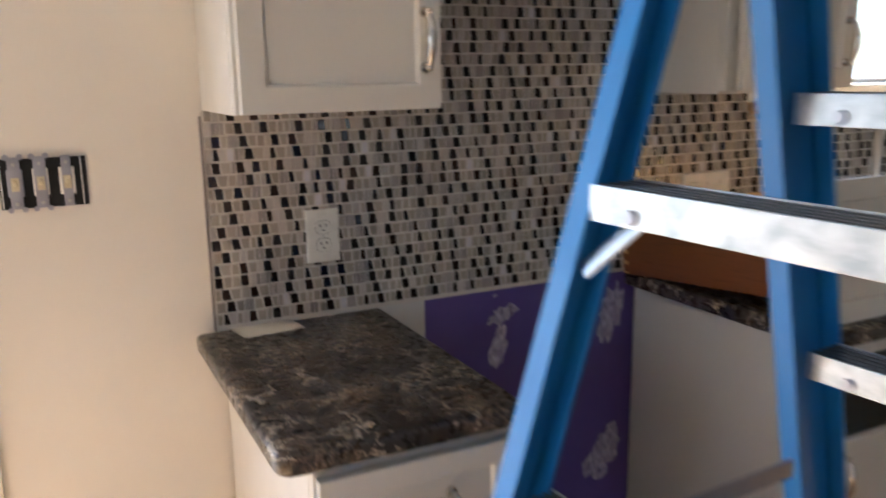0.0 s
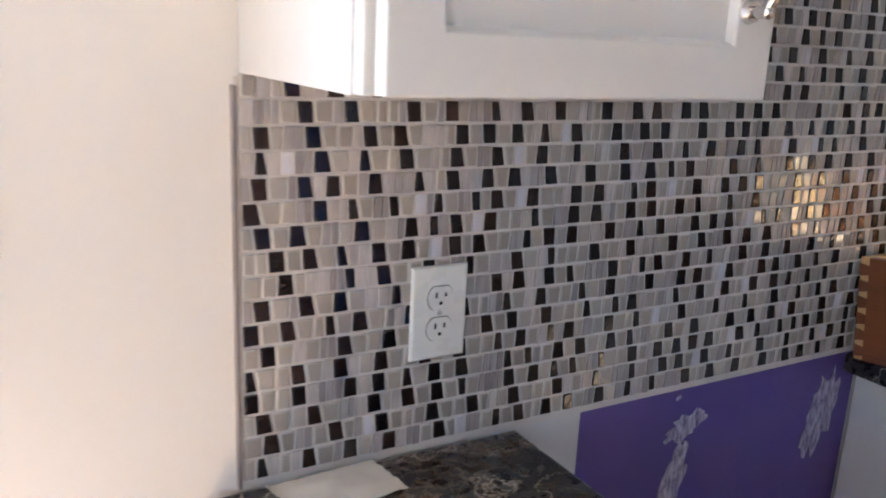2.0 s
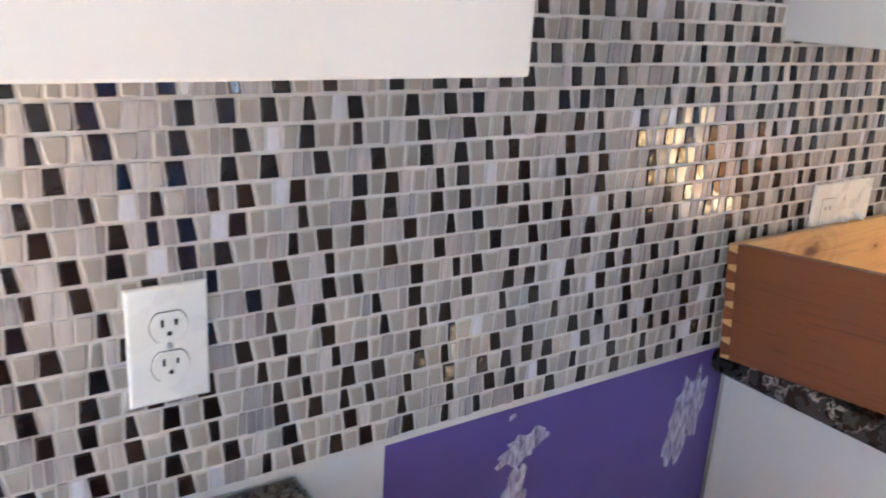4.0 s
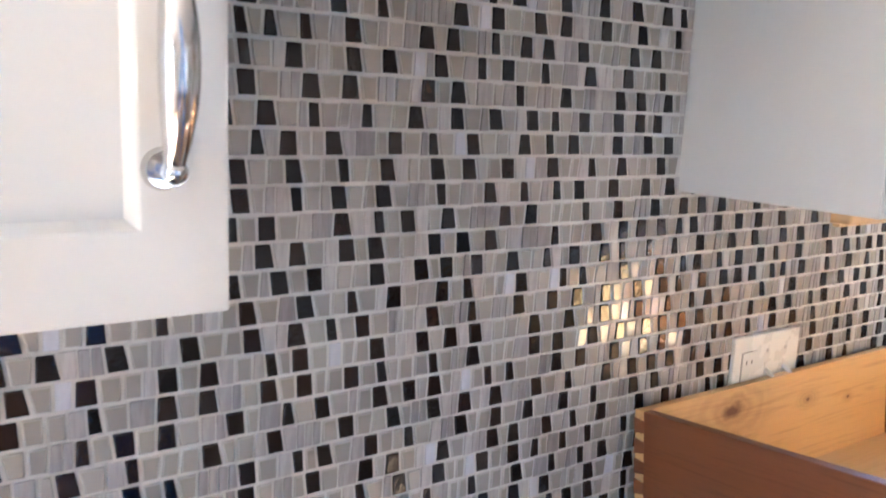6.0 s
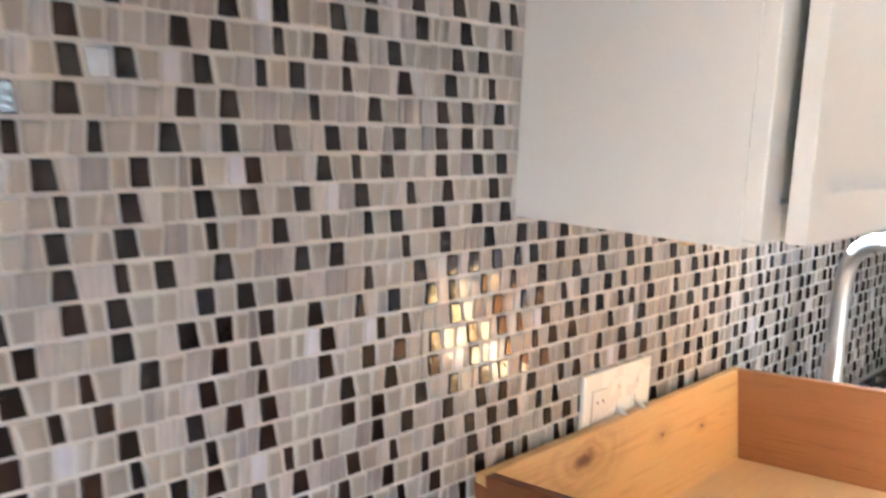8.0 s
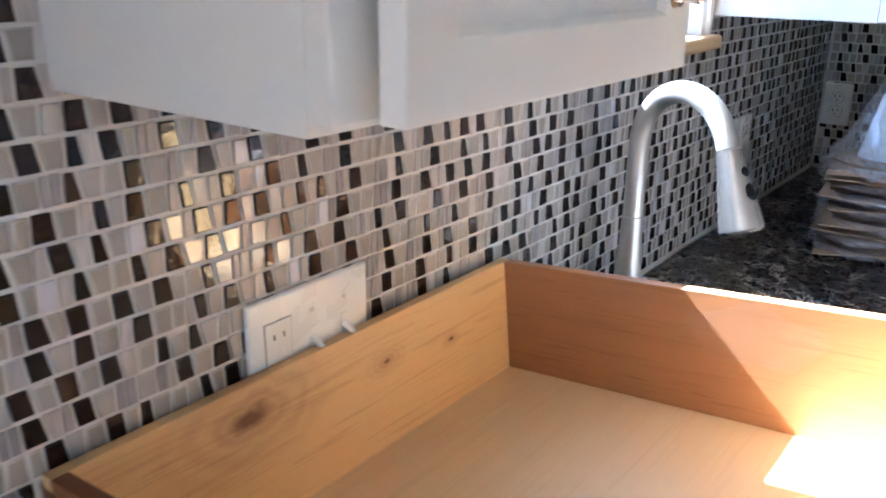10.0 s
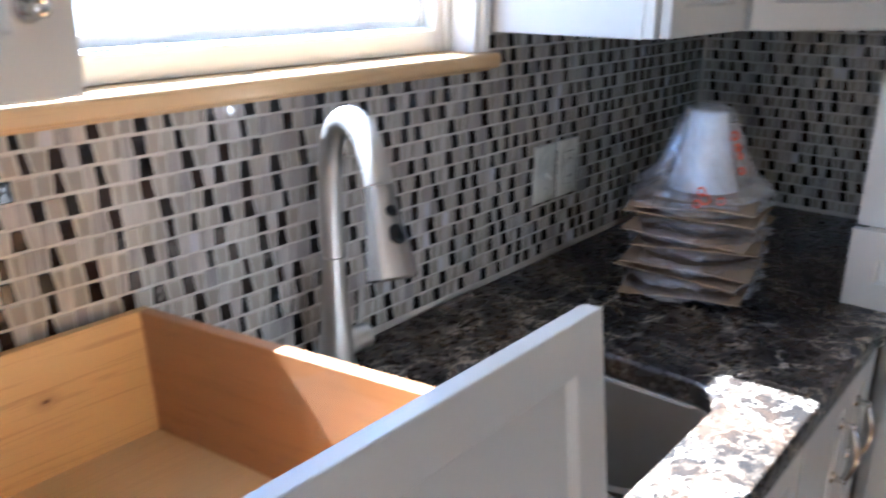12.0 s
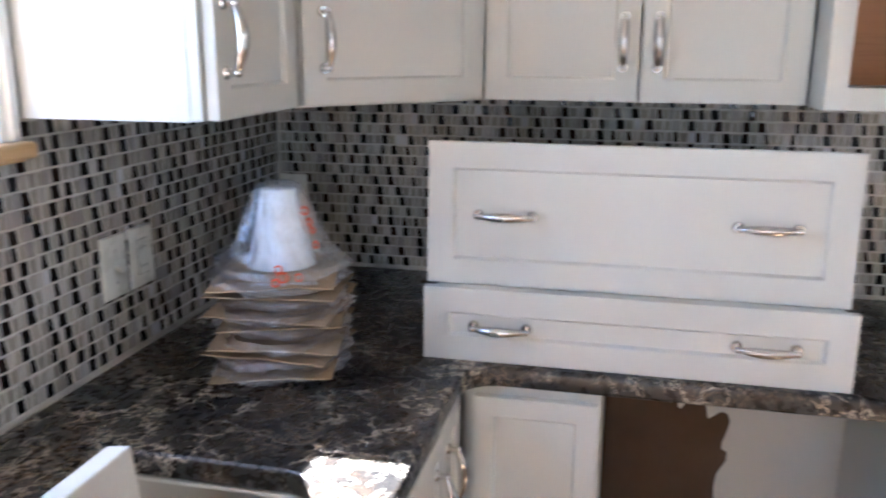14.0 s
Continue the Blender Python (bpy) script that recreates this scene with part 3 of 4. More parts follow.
base_cabinet((2.286, -0.004, 0), 0, 0.404, [("door", 0.006, 0.265, 0.11, 0.86, 0.207, 0.752, True), ("door", 0.271, 0.40, 0.11, 0.86, 0.296, 0.755, True)], "off-white corner base cabinet with upright bow handles")
base_cabinet((EAST - 0.004, -0.63, 0), -90, 0.255, [("door", 0.02, 0.25, 0.11, 0.855, None, 0, True)], "narrow off-white base cabinet beside the appliance gap", 0.585)
base_cabinet((EAST - 0.004, -1.465, 0), -90, 0.70, [("door", 0.006, 0.347, 0.11, 0.86, 0.31, 0.76, True), ("door", 0.353, 0.694, 0.11, 0.86, 0.39, 0.76, True)], "off-white base cabinet on the far side of the appliance gap", 0.585)

# ---- worktops ----
wt = flat_solid("worktop", [[(0.371, -0.001), (-0.03, -0.001)] + [(-0.045 + 0.015 * (1 - math.cos(radians(a))), -0.016 + 0.015 * math.sin(radians(a))) for a in (60, 30, 0)] + [(-0.045 + 0.03 * (1 - math.cos(radians(a))), -0.61 - 0.03 * math.sin(radians(a))) for a in (0, 22, 45, 68, 90)] + [(0.371, -0.64)]], 0.874, CT, 0.012)
tagged(part("worktop", wt, M_LAM, None, "", True), "short dark brown marbled laminate worktop with rounded edges", "worktop")

inner = [(2.705 - 0.07 + 0.07 * math.sin(radians(a)), -0.705 + 0.07 * math.cos(radians(a))) for a in range(90, -1, -10)]
outline = [(1.075, -0.001), (1.075, -0.635)] + inner[::-1] + [(2.705, -2.2), (EAST - 0.001, -2.2), (EAST - 0.001, -0.001)]
SX0, SX1, SY0, SY1 = 1.62, 2.265, -0.522, -0.185
wt = flat_solid("worktop", [outline, rounded(SX0, SX1, SY0, SY1, 0.06)], 0.874, CT, 0.009)
tagged(part("worktop", wt, M_LAM, None, "", True), "L-shaped dark brown marbled laminate worktop with a sink cutout", "worktop")

# ---- sink and tap ----
sink = thing("sink", "undermounted brushed steel double sink in the dark worktop", "sink", (0, 0, 0))


def basin(x0, x1, y0, y1, parent):
    bm = bmesh.new()
    prof = [(-0.012, 0.8738, 0.066), (0.0, 0.8735, 0.06), (0.004, 0.866, 0.058), (0.009, 0.72, 0.055), (0.016, 0.692, 0.05), (0.034, 0.682, 0.04)]
    rings = []
    for inset, z, r in prof:
        rings.append([bm.verts.new((x, y, z)) for x, y in rounded(x0 + inset, x1 - inset, y0 + inset, y1 - inset, r)])
    for a, b in zip(rings, rings[1:]):
        for k in range(len(a)):
            bm.faces.new((a[k], a[(k + 1) % len(a)], b[(k + 1) % len(a)], b[k]))
    bm.faces.new(rings[-1])
    bs = part("basin", bm, M_SINK, parent, "", True)
    d = bmesh.new()
    lathe(d, [(0.0, 0.0), (0.042, 0.0), (0.044, 0.002), (0.03, -0.002), (0.0, -0.002)], ((x0 + x1) / 2, (y0 + y1) / 2, 0.6835), 28)
    part("drain", d, M_CHROME, bs, "", True)


basin(SX0 - 0.004, 1.985, SY0 - 0.004, SY1 + 0.004, sink)
basin(2.012, SX1 + 0.004, SY0 - 0.004, SY1 + 0.004, sink)

FX, FY = 1.923, -0.092
tap = thing("faucet", "brushed steel pull-down kitchen faucet with a high arc", "faucet", (FX, FY, CT), 0)
dirx, diry = -0.410, -0.912
REACH, TOPZ = 0.172, 0.305
bm = bmesh.new()
lathe(bm, [(0.0, 0.0), (0.029, 0.0), (0.0295, 0.004), (0.027, 0.010), (0.0255, 0.04), (0.0205, 0.10), (0.0172, 0.160), (0.0162, 0.196), (0.0, 0.196)], (0, 0, 0), 36)
part("base", bm, M_STEEL, tap, "", True)
bm = bmesh.new()
pts = [(0, 0, 0.1975), (0, 0, 0.25)]
ra = REACH / 2
for k in range(0, 19):
    a = math.pi * (1 - k / 18 * 0.905)
    h = ra + ra * math.cos(a)
    pts.append((dirx * h, diry * h, TOPZ - ra * 1.0 + ra * math.sin(a) + 0.088))
tube(bm, pts, 0.0152, 24)
part("spout", bm, M_STEEL, tap, "", True)
end = Vector(pts[-1])
down = (end - Vector(pts[-2])).normalized()
bm = bmesh.new()
n1, n2 = end + down * 0.002, end + down * 0.108
tube(bm, [n1, n1 + down * 0.010, n1 + down * 0.04, n1 + down * 0.080, n2 - down * 0.003, n2], [0.0160, 0.0170, 0.0205, 0.0262, 0.0285, 0.0255], 28)
head = part("spray_head", bm, M_SATIN, tap, "brushed steel spray head", True)
side = Vector((-0.25, -0.96, -0.08)).normalized()
bm = bmesh.new()
c = n1 + down * 0.024 + side * 0.0155
bmesh.ops.create_uvsphere(bm, u_segments=20, v_segments=12, radius=0.0085, matrix=Matrix.Translation(c))
part("button", bm, M_BUTTON, head, "small black spray button", True)
bm = bmesh.new()
a0, a1 = n1 + down * 0.040 + side * 0.0170, n1 + down * 0.058 + side * 0.0195
tube(bm, [a0 - down * 0.004, a0, a0 + down * 0.006, a1 - down * 0.004, a1, a1 + down * 0.004], [0.004, 0.0085, 0.0105, 0.0105, 0.0085, 0.004], 18)
part("button", bm, M_BUTTON, head, "long black spray button", True)
bm = bmesh.new()
cyl(bm, (0.014, 0.0, 0.062), (0.058, -0.004, 0.064), 0.0195, 0.018, 28)
bmesh.ops.bevel(bm, geom=[e for e in bm.edges if len(e.link_faces) == 2 and e.calc_face_angle(0) > 1], offset=0.003, segments=2, affect="EDGES")
part("valve", bm, M_STEEL, tap, "", True)
bm = bmesh.new()
tube(bm, [(0.046, 0.004, 0.070), (0.056, 0.010, 0.084), (0.066, 0.017, 0.104), (0.074, 0.024, 0.122), (0.076, 0.026, 0.126)], [0.008, 0.0070, 0.0070, 0.0075, 0.005], 16, 0.62)
part("lever", bm, M_STEEL, tap, "", True)

# ---- wooden drawer standing on the worktop ----
DX0, DX1, DY0, DY1, DZ1 = 1.050, 1.688, -0.584, -0.030, 1.092
drw = thing("drawer", "knotty pine dovetailed drawer with a white front, standing on the worktop", "drawer", (DX0, DY1, CT + 0.001))
W, L, H = DX1 - DX0, DY1 - DY0, DZ1 - CT - 0.001
# its tall front stands on the worktop and props the box up, back edge down
drw.matrix_basis = pose(DX0, DY1, CT + 0.001, -5.8, 0, 0)
part("back_board", boxes((0.0006, W - 0.0006, -0.0155, 0, 0.0, H), bevel=0.0015), M_PINE, drw, "knotty yellow pine back board")
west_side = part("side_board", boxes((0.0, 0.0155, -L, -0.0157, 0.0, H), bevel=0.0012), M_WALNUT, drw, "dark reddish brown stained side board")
part("side_board", boxes((W - 0.0155, W, -L, -0.0157, 0.0, H), bevel=0.0012), M_CEDAR, drw, "reddish brown stained side board")
part("front_board", boxes((0.016, W - 0.016, -L, -L + 0.0155, 0.0, H), bevel=0.0012), M_PINE, drw)
part("bottom_board", boxes((0.012, W - 0.012, -L + 0.012, -0.012, 0.018, 0.026)), M_PLY, drw, "pale plywood drawer bottom")
for k in range(6):
    z = 0.007 + k * (H - 0.012) / 5.9
    bm = bmesh.new()
    v = [bm.verts.new(p) for p in ((-0.0006, 0.0002, z - 0.002), (-0.0006, 0.0002, z + 0.0195), (-0.0006, -0.0165, z + 0.0165), (-0.0006, -0.0165, z + 0.001))]
    f = bm.faces.new(v)
    ext = bmesh.ops.extrude_face_region(bm, geom=[f])
    bmesh.ops.translate(bm, verts=[q for q in ext["geom"] if isinstance(q, bmesh.types.BMVert)], vec=(0.0012, 0, 0))
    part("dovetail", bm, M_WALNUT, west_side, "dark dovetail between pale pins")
ft = part("drawer_front", shaker(bmesh.new(), -0.082, 0.720, -0.0575, 0.2423, -L - 0.0005, 0.058, 0.019), M_CAB, drw, "off-white recessed panel drawer front")
pull(ft, (0.11, -L - 0.0195, 0.092), False)
pull(ft, (0.53, -L - 0.0195, 0.092), False)
# clear patch added on the inner face for its blotchy sunlit sheen
bm = bmesh.new()
ring = [(-0.345 - 0.075 * math.cos(a) * (1 + 0.12 * math.sin(3 * a)), 0.132 + 0.036 * math.sin(a) * (1 + 0.15 * math.sin(5 * a))) for a in (2 * math.pi * k / 40 for k in range(40))]
f = bm.faces.new([bm.verts.new((W - 0.0160, y, z)) for y, z in ring])
part("tape_residue", bm, M_SHEEN, drw, "clear patch added for the blotchy sheen of the sunlit board")


def drawer_on_end(at, rz, w, fh, bh, depth, label):
    t = thing("drawer", label, "drawer", at, rz, "drawers stacked on the worktop")
    part("box_side", boxes((0.06, 0.075, 0.0195, depth, 0.004, bh)), M_CEDAR, t, "reddish wooden side board")
    part("box_side", boxes((w - 0.075, w - 0.06, 0.0195, depth, 0.004, bh)), M_CEDAR, t, "reddish wooden side board")
    part("box_back", boxes((0.075, w - 0.075, depth - 0.015, depth, 0.004, bh)), M_PINE, t)
    part("box_bottom", boxes((0.075, w - 0.075, 0.0195, depth - 0.015, 0.004, 0.012)), M_PLY, t)
    f = part("drawer_front", shaker(bmesh.new(), 0, w, 0, fh, 0.019, 0.063, 0.019), M_CAB, t, "off-white recessed panel drawer front")
    part("front_rail", boxes((0.02, w - 0.02, 0.0192, 0.036, fh - 0.03, fh - 0.0008), bevel=0.001), M_CAB, t, "white rail behind the drawer front")
    pull(f, (0.145, 0.0, fh * 0.5), False)
    pull(f, (w - 0.145, 0.0, fh * 0.5), False)
    return t


drawer_on_end((2.722, -0.549, CT + 0.001), -90, 0.752, 0.140, 0.110, 0.46, "shallow off-white drawer with two bow handles on the worktop")
deep = drawer_on_end((2.752, -0.549, CT + 0.1414), -90, 0.742, 0.264, 0.200, 0.46, "deep off-white drawer stacked on a shallower one")
deep.matrix_basis = pose(2.752, -0.549, CT + 0.1414, 0, 0, -90) @ pose(0, 0, 0, -2.5, 0, 0)

# ---- plates, switches and sockets ----


def socket_face(parent, cx, cz, y, flat_sides=True):
    bm = bmesh.new()
    pts = [(cx + 0.0172 * math.cos(a), cz + max(-0.0142, min(0.0142, 0.0172 * math.sin(a)))) for a in (2 * math.pi * k / 40 for k in range(40))]
    fr = [bm.verts.new((x, y, z)) for x, z in pts]
    f = bm.faces.new(fr)
    ext = bmesh.ops.extrude_face_region(bm, geom=[f])
    bmesh.ops.translate(bm, verts=[v for v in ext["geom"] if isinstance(v, bmesh.types.BMVert)], vec=(0, 0.003, 0))
    fc = part("socket", bm, M_PLASTIC, parent)
    b3 = bmesh.new()
    ring = [b3.verts.new((cx + (x - cx) * 1.055, -0.0061, cz + (z - cz) * 1.06)) for x, z in pts]
    ext = bmesh.ops.extrude_face_region(b3, geom=[b3.faces.new(ring)])
    bmesh.ops.translate(b3, verts=[v for v in ext["geom"] if isinstance(v, bmesh.types.BMVert)], vec=(0, 0.002, 0))
    part("joint", b3, M_JOINT, fc, "dark gap round the socket")
    for dx, hh in ((-0.0063, 0.0036), (0.0063, 0.0028)):
        part("slot", boxes((cx + dx - 0.0013, cx + dx + 0.0013, y - 0.0003, y + 0.001, cz + 0.0040 - hh, cz + 0.0040 + hh)), M_SLOT, fc)
    b2 = bmesh.new()
    cyl(b2, (cx, y + 0.001, cz - 0.0066), (cx, y - 0.0003, cz - 0.0066), 0.0024, None, 12)
    part("slot", b2, M_SLOT, fc)


def screw(parent, x, z, y):
    bm = bmesh.new()
    cyl(bm, (x, y + 0.001, z), (x, y - 0.0008, z), 0.0032, 0.0028, 14)
    part("screw", bm, M_STEEL, parent, "small steel screw")


def plate(at, rz, w, h, gangs, label, lift=0.0, pitch=0.0465):
    """A wall plate facing -y from its middle; gangs are 'outlet', 'toggle' or 'rocker'."""
    t = thing("wall_plate", label, "wall plate", at, rz, "wall plates")
    bm = bmesh.new()
    box(bm, -w / 2, w / 2, -0.0058, 0.0, -h / 2, h / 2)
    fr = [e for e in bm.edges if all(v.co.y < -0.003 for v in e.verts)]
    bmesh.ops.bevel(bm, geom=fr, offset=0.0042, segments=4, profile=0.55, affect="EDGES")
    part("cover", bm, M_PLASTIC, t, "", True)
    for i, kind in enumerate(gangs):
        cx = (i - (len(gangs) - 1) / 2) * pitch
        if kind == "outlet":
            socket_face(t, cx, 0.0195, -0.0078)
            socket_face(t, cx, -0.0195, -0.0078)
            screw(t, cx, 0.0, -0.0060)
        elif kind == "toggle":
            for z in (0.030, -0.030):
                screw(t, cx, z, -0.0060)
            part("toggle_frame", boxes((cx - 0.005, cx + 0.005, -0.0066, -0.004, -0.012, 0.012), bevel=0.0006), M_PLASTIC, t)
            bm = bmesh.new()
            tube(bm, [(cx, -0.005, -0.001), (cx, -0.012, -0.0045), (cx, -0.019, -0.0085), (cx, -0.0205, -0.0092)], [0.0042, 0.0040, 0.0036, 0.002], 12)
            part("toggle", bm, M_PLASTIC, t, "", True)
        else:
            part("joint", boxes((cx - 0.0174, cx + 0.0174, -0.0062, -0.004, -0.0343, 0.0343)), M_JOINT, t, "dark gap round the insert")
            part("rocker", boxes((cx - 0.0166, cx + 0.0166, -0.0074, -0.004, -0.0335, 0.0335), bevel=0.001), M_PLASTIC, t)
            for dz in (0.018, -0.018):
                for dx in (-0.0063, 0.0063):
                    part("slot", boxes((cx + dx - 0.001, cx + dx + 0.001, -0.0078, -0.006, dz - 0.003, dz + 0.003)), M_SLOT, t)
    return t


YP = -0.0032
plate((0.240, YP, 1.094), 0, 0.075, 0.117, ["outlet"], "white duplex outlet plate on the mosaic splashback")
plate((1.344, YP, 1.100), 0, 0.166, 0.118, ["rocker", "toggle", "toggle"], "white triple plate with an outlet and two switches", 0, 0.0465)
plate((2.580, YP, 1.094), 0, 0.074, 0.116, ["toggle"], "white single switch plate on the mosaic splashback")
plate((2.666, YP, 1.094), 0, 0.074, 0.116, ["rocker"], "white outlet plate beside a switch plate")
plate((EAST - 0.0032, -0.045, 1.098), -90, 0.074, 0.116, ["outlet"], "white outlet plate in the dim tiled corner")

# three bare switches in an uncovered box
sb = thing("switch_box", "uncovered wall box with three bare toggle switches", "switch box", (-0.293, BACK, 1.2485))
part("box", boxes((-0.076, 0.074, -0.0035, -0.0005, -0.0465, 0.0465)), M_BLACKHOLE, sb, "black opening of the box")
for s in ((0.0635, 0.0655, -0.0048, -0.003, -0.0455, 0.0465), (-0.0735, -0.0715, -0.0048, -0.003, -0.045, 0.045)):
    part("box_flange", boxes(s), M_TRIM, sb, "pale edge of the box")
for i, cx in enumerate((-0.049, -0.006, 0.039)):
    sw = part("switch", boxes((cx - 0.0135, cx + 0.0135, -0.0085, -0.0034, -0.0235, 0.0275), bevel=0.002), M_PLASTIC if i else M_ZINC, sb, "bare switch body")
    wide = 0.0105 if i < 2 else 0.0085
    bm = boxes((cx - wide, cx + wide, -0.0100, -0.0086, -0.046, 0.050), bevel=0.0006)
    if i < 2:
        for sx in (-1, 1):
            cyl(bm, (cx + sx * 0.012, -0.0086, 0.0505), (cx + sx * 0.012, -0.0102, 0.0505), 0.0055, None, 14)
            cyl(bm, (cx + sx * 0.012, -0.0086, -0.0475), (cx + sx * 0.012, -0.0102, -0.0475), 0.0050, None, 14)
    st = part("strap", bm, M_ZINC, sw, "zinc mounting strap")
    part("toggle_bezel", boxes((cx - 0.0068, cx + 0.0068, -0.0122, -0.0101, -0.0125, 0.0125), bevel=0.0006), M_IVORY, sw, "ivory switch bezel")
    bm = bmesh.new()
    tube(bm, [(cx, -0.011, 0.0), (cx, -0.018, 0.004), (cx, -0.023, 0.007), (cx, -0.024, 0.0075)], [0.0042, 0.004, 0.0036, 0.002], 12)
    part("toggle", bm, M_IVORY, sw, "ivory toggle", True)
    for z in (0.037, -0.036):
        bm = bmesh.new()
        cyl(bm, (cx, -0.0100, z), (cx, -0.0118, z), 0.0034, 0.003, 12)
        part("screw", bm, M_STEEL, sw)

# ---- paper lying on the short worktop ----
bm = bmesh.new()
n = 26
grid = []
for i in range(n + 1):
    row = []
    for j in range(n + 1):
        u, v = i / n, j / n
        a = Vector((0.022, -0.014)).lerp(Vector((0.157, -0.006)), u)
        b = Vector((0.036, -0.092)).lerp(Vector((0.168, -0.082)), u)
        p = a.lerp(b, v)
        e = 0.002 * noise.noise(Vector((u * 9, v * 9, 4)))
        z = CT + 0.003 + 0.007 * math.exp(-((u - 0.42) ** 2 + (v - 0.45) ** 2) * 14) + 0.0022 * noise.noise(Vector((u * 5, v * 5, 1))) + 0.006 * max(0, 0.12 - u) * 4
        row.append(bm.verts.new((p.x + (e if j in (0, n) or i in (0, n) else 0), p.y + e, z)))
    grid.append(row)
for i in range(n):
    for j in range(n):
        bm.faces.new((grid[i][j], grid[i + 1][j], grid[i + 1][j + 1], grid[i][j + 1]))
ext = bmesh.ops.extrude_face_region(bm, geom=list(bm.faces))
bmesh.ops.translate(bm, verts=[v for v in ext["geom"] if isinstance(v, bmesh.types.BMVert)], vec=(0, 0, -0.0011))
tagged(part("paper_sheet", bm, M_PAPER, None, "", True), "small crumpled off-white card lying on the worktop by the tiles", "paper")

# ---- stack of wrapped lamp shades ----
M_DISH = Nodes("smoky_clear_glass").done((0.70, 0.72, 0.76), 0.06, None, 0.0, Alpha=0.30)
STX, STY = 2.62, -0.315
stack_z = CT + 0.003
rng = random.Random(8)


def crinkled(bm, profile, segs, amp, seed):
    """A turned sheet of film crushed into small uneven facets."""
    rings = []
    for j, (r, z) in enumerate(profile):
        ring = []
        for k in range(segs):
            a = 2 * math.pi * (k + 0.5 * (j % 2)) / segs
            u = noise.noise(Vector((2.2 * math.cos(a), 2.2 * math.sin(a), seed + j * 0.35)))
            w = noise.noise(Vector((9 * math.cos(a), 9 * math.sin(a), seed * 1.7 + j * 1.3)))
            q = r * (1 + amp * (u + 0.75 * w))
            ring.append(bm.verts.new((q * math.cos(a), q * math.sin(a), z + 0.0022 * w)))
        rings.append(ring)
    for lo, hi in zip(rings, rings[1:]):
        for k in range(segs):
            n = (k + 1) % segs
            bm.faces.new((lo[k], lo[n], hi[k]))
            bm.faces.new((lo[n], hi[n], hi[k]))


def shade_box(i, z, size, tilt, lean, turn):
    """One glass dish between sheets of card, in thin film."""
    t = thing("wrapped_package", "glass dish in crinkled clear film on a brown card sheet", "package", (STX + rng.uniform(-0.006, 0.006), STY + rng.uniform(-0.006, 0.006), z), turn, "stacked wrapped packages")
    bm = bmesh.new()
    s = size / 2
    k = 10
    vs = [[bm.verts.new((-s + size * a / k, -s + size * b / k, 0.0225 + tilt * (a / k - 0.5) * 0.018 + lean * (b / k - 0.5) * 0.014 + 0.003 * noise.noise(Vector((a * 0.5, b * 0.5, i * 3.1))) - 0.003 * (abs(a / k - 0.5) * abs(b / k - 0.5) * 4))) for b in range(k + 1)] for a in range(k + 1)]
    for a in range(k):
        for b in range(k):
            bm.faces.new((vs[a][b], vs[a + 1][b], vs[a + 1][b + 1], vs[a][b + 1]))
    ext = bmesh.ops.extrude_face_region(bm, geom=list(bm.faces))
    bmesh.ops.translate(bm, verts=[v for v in ext["geom"] if isinstance(v, bmesh.types.BMVert)], vec=(0, 0, 0.0022))
    part("card_sheet", bm, M_CARD, t, "brown corrugated card")
    bm = bmesh.new()
    lathe(bm, [(0.040, 0.0), (0.068, 0.003), (0.088, 0.011), (0.097, 0.019), (0.093, 0.0195), (0.084, 0.013), (0.072, 0.006), (0.0, 0.004)], (0, 0, 0), 36)
    part("dish", bm, M_DISH, t, "clear glass dish", True)
    bm = bmesh.new()
    crinkled(bm, [(0.05, 0.000), (0.085, 0.001), (0.106, 0.005), (0.119, 0.011), (0.121, 0.017), (0.113, 0.0225), (0.096, 0.026)], 58, 0.15, i * 5.3)
    part("film", bm, M_FILM, t, "crinkled clear plastic film")
    return t


LEVELS = 7
STEP_UP = 0.0262
TILTS = ((0.9, -0.8), (-0.5, 0.6), (0.6, 0.2), (-0.3, -0.6), (0.8, 0.5), (-0.8, 0.1), (0.4, -0.5))
for i, (tilt, lean) in enumerate(TILTS):
    shade_box(i, stack_z + i * STEP_UP, 0.212 + 0.005 * (i % 3), tilt, lean, 9 + (3, -5, 2, 6, -4, 1, 5)[i])
zt = stack_z + LEVELS * STEP_UP
top = thing("wrapped_cone_package", "white glass cone in clear film with orange print on top", "package", (STX, STY, zt + 0.004), 0, "stacked wrapped packages")
bm = bmesh.new()
lathe(bm, [(0.0, 0.143), (0.026, 0.143), (0.030, 0.141), (0.037, 0.118), (0.051, 0.05), (0.061, 0.006), (0.057, 0.006), (0.047, 0.05), (0.033, 0.11), (0.0, 0.126)], (0, 0, 0), 40)
part("shade", bm, M_MILK, top, "milky white glass cone", True)
bm = bmesh.new()
crinkled(bm, [(0.100, -0.002), (0.118, 0.006), (0.112, 0.016), (0.098, 0.026), (0.086, 0.040), (0.076, 0.058), (0.066, 0.080), (0.057, 0.104), (0.048, 0.128), (0.040, 0.147), (0.022, 0.154), (0.004, 0.153)], 52, 0.13, 2.2)
part("film", bm, M_WRAP, top, "crinkled clear plastic film")


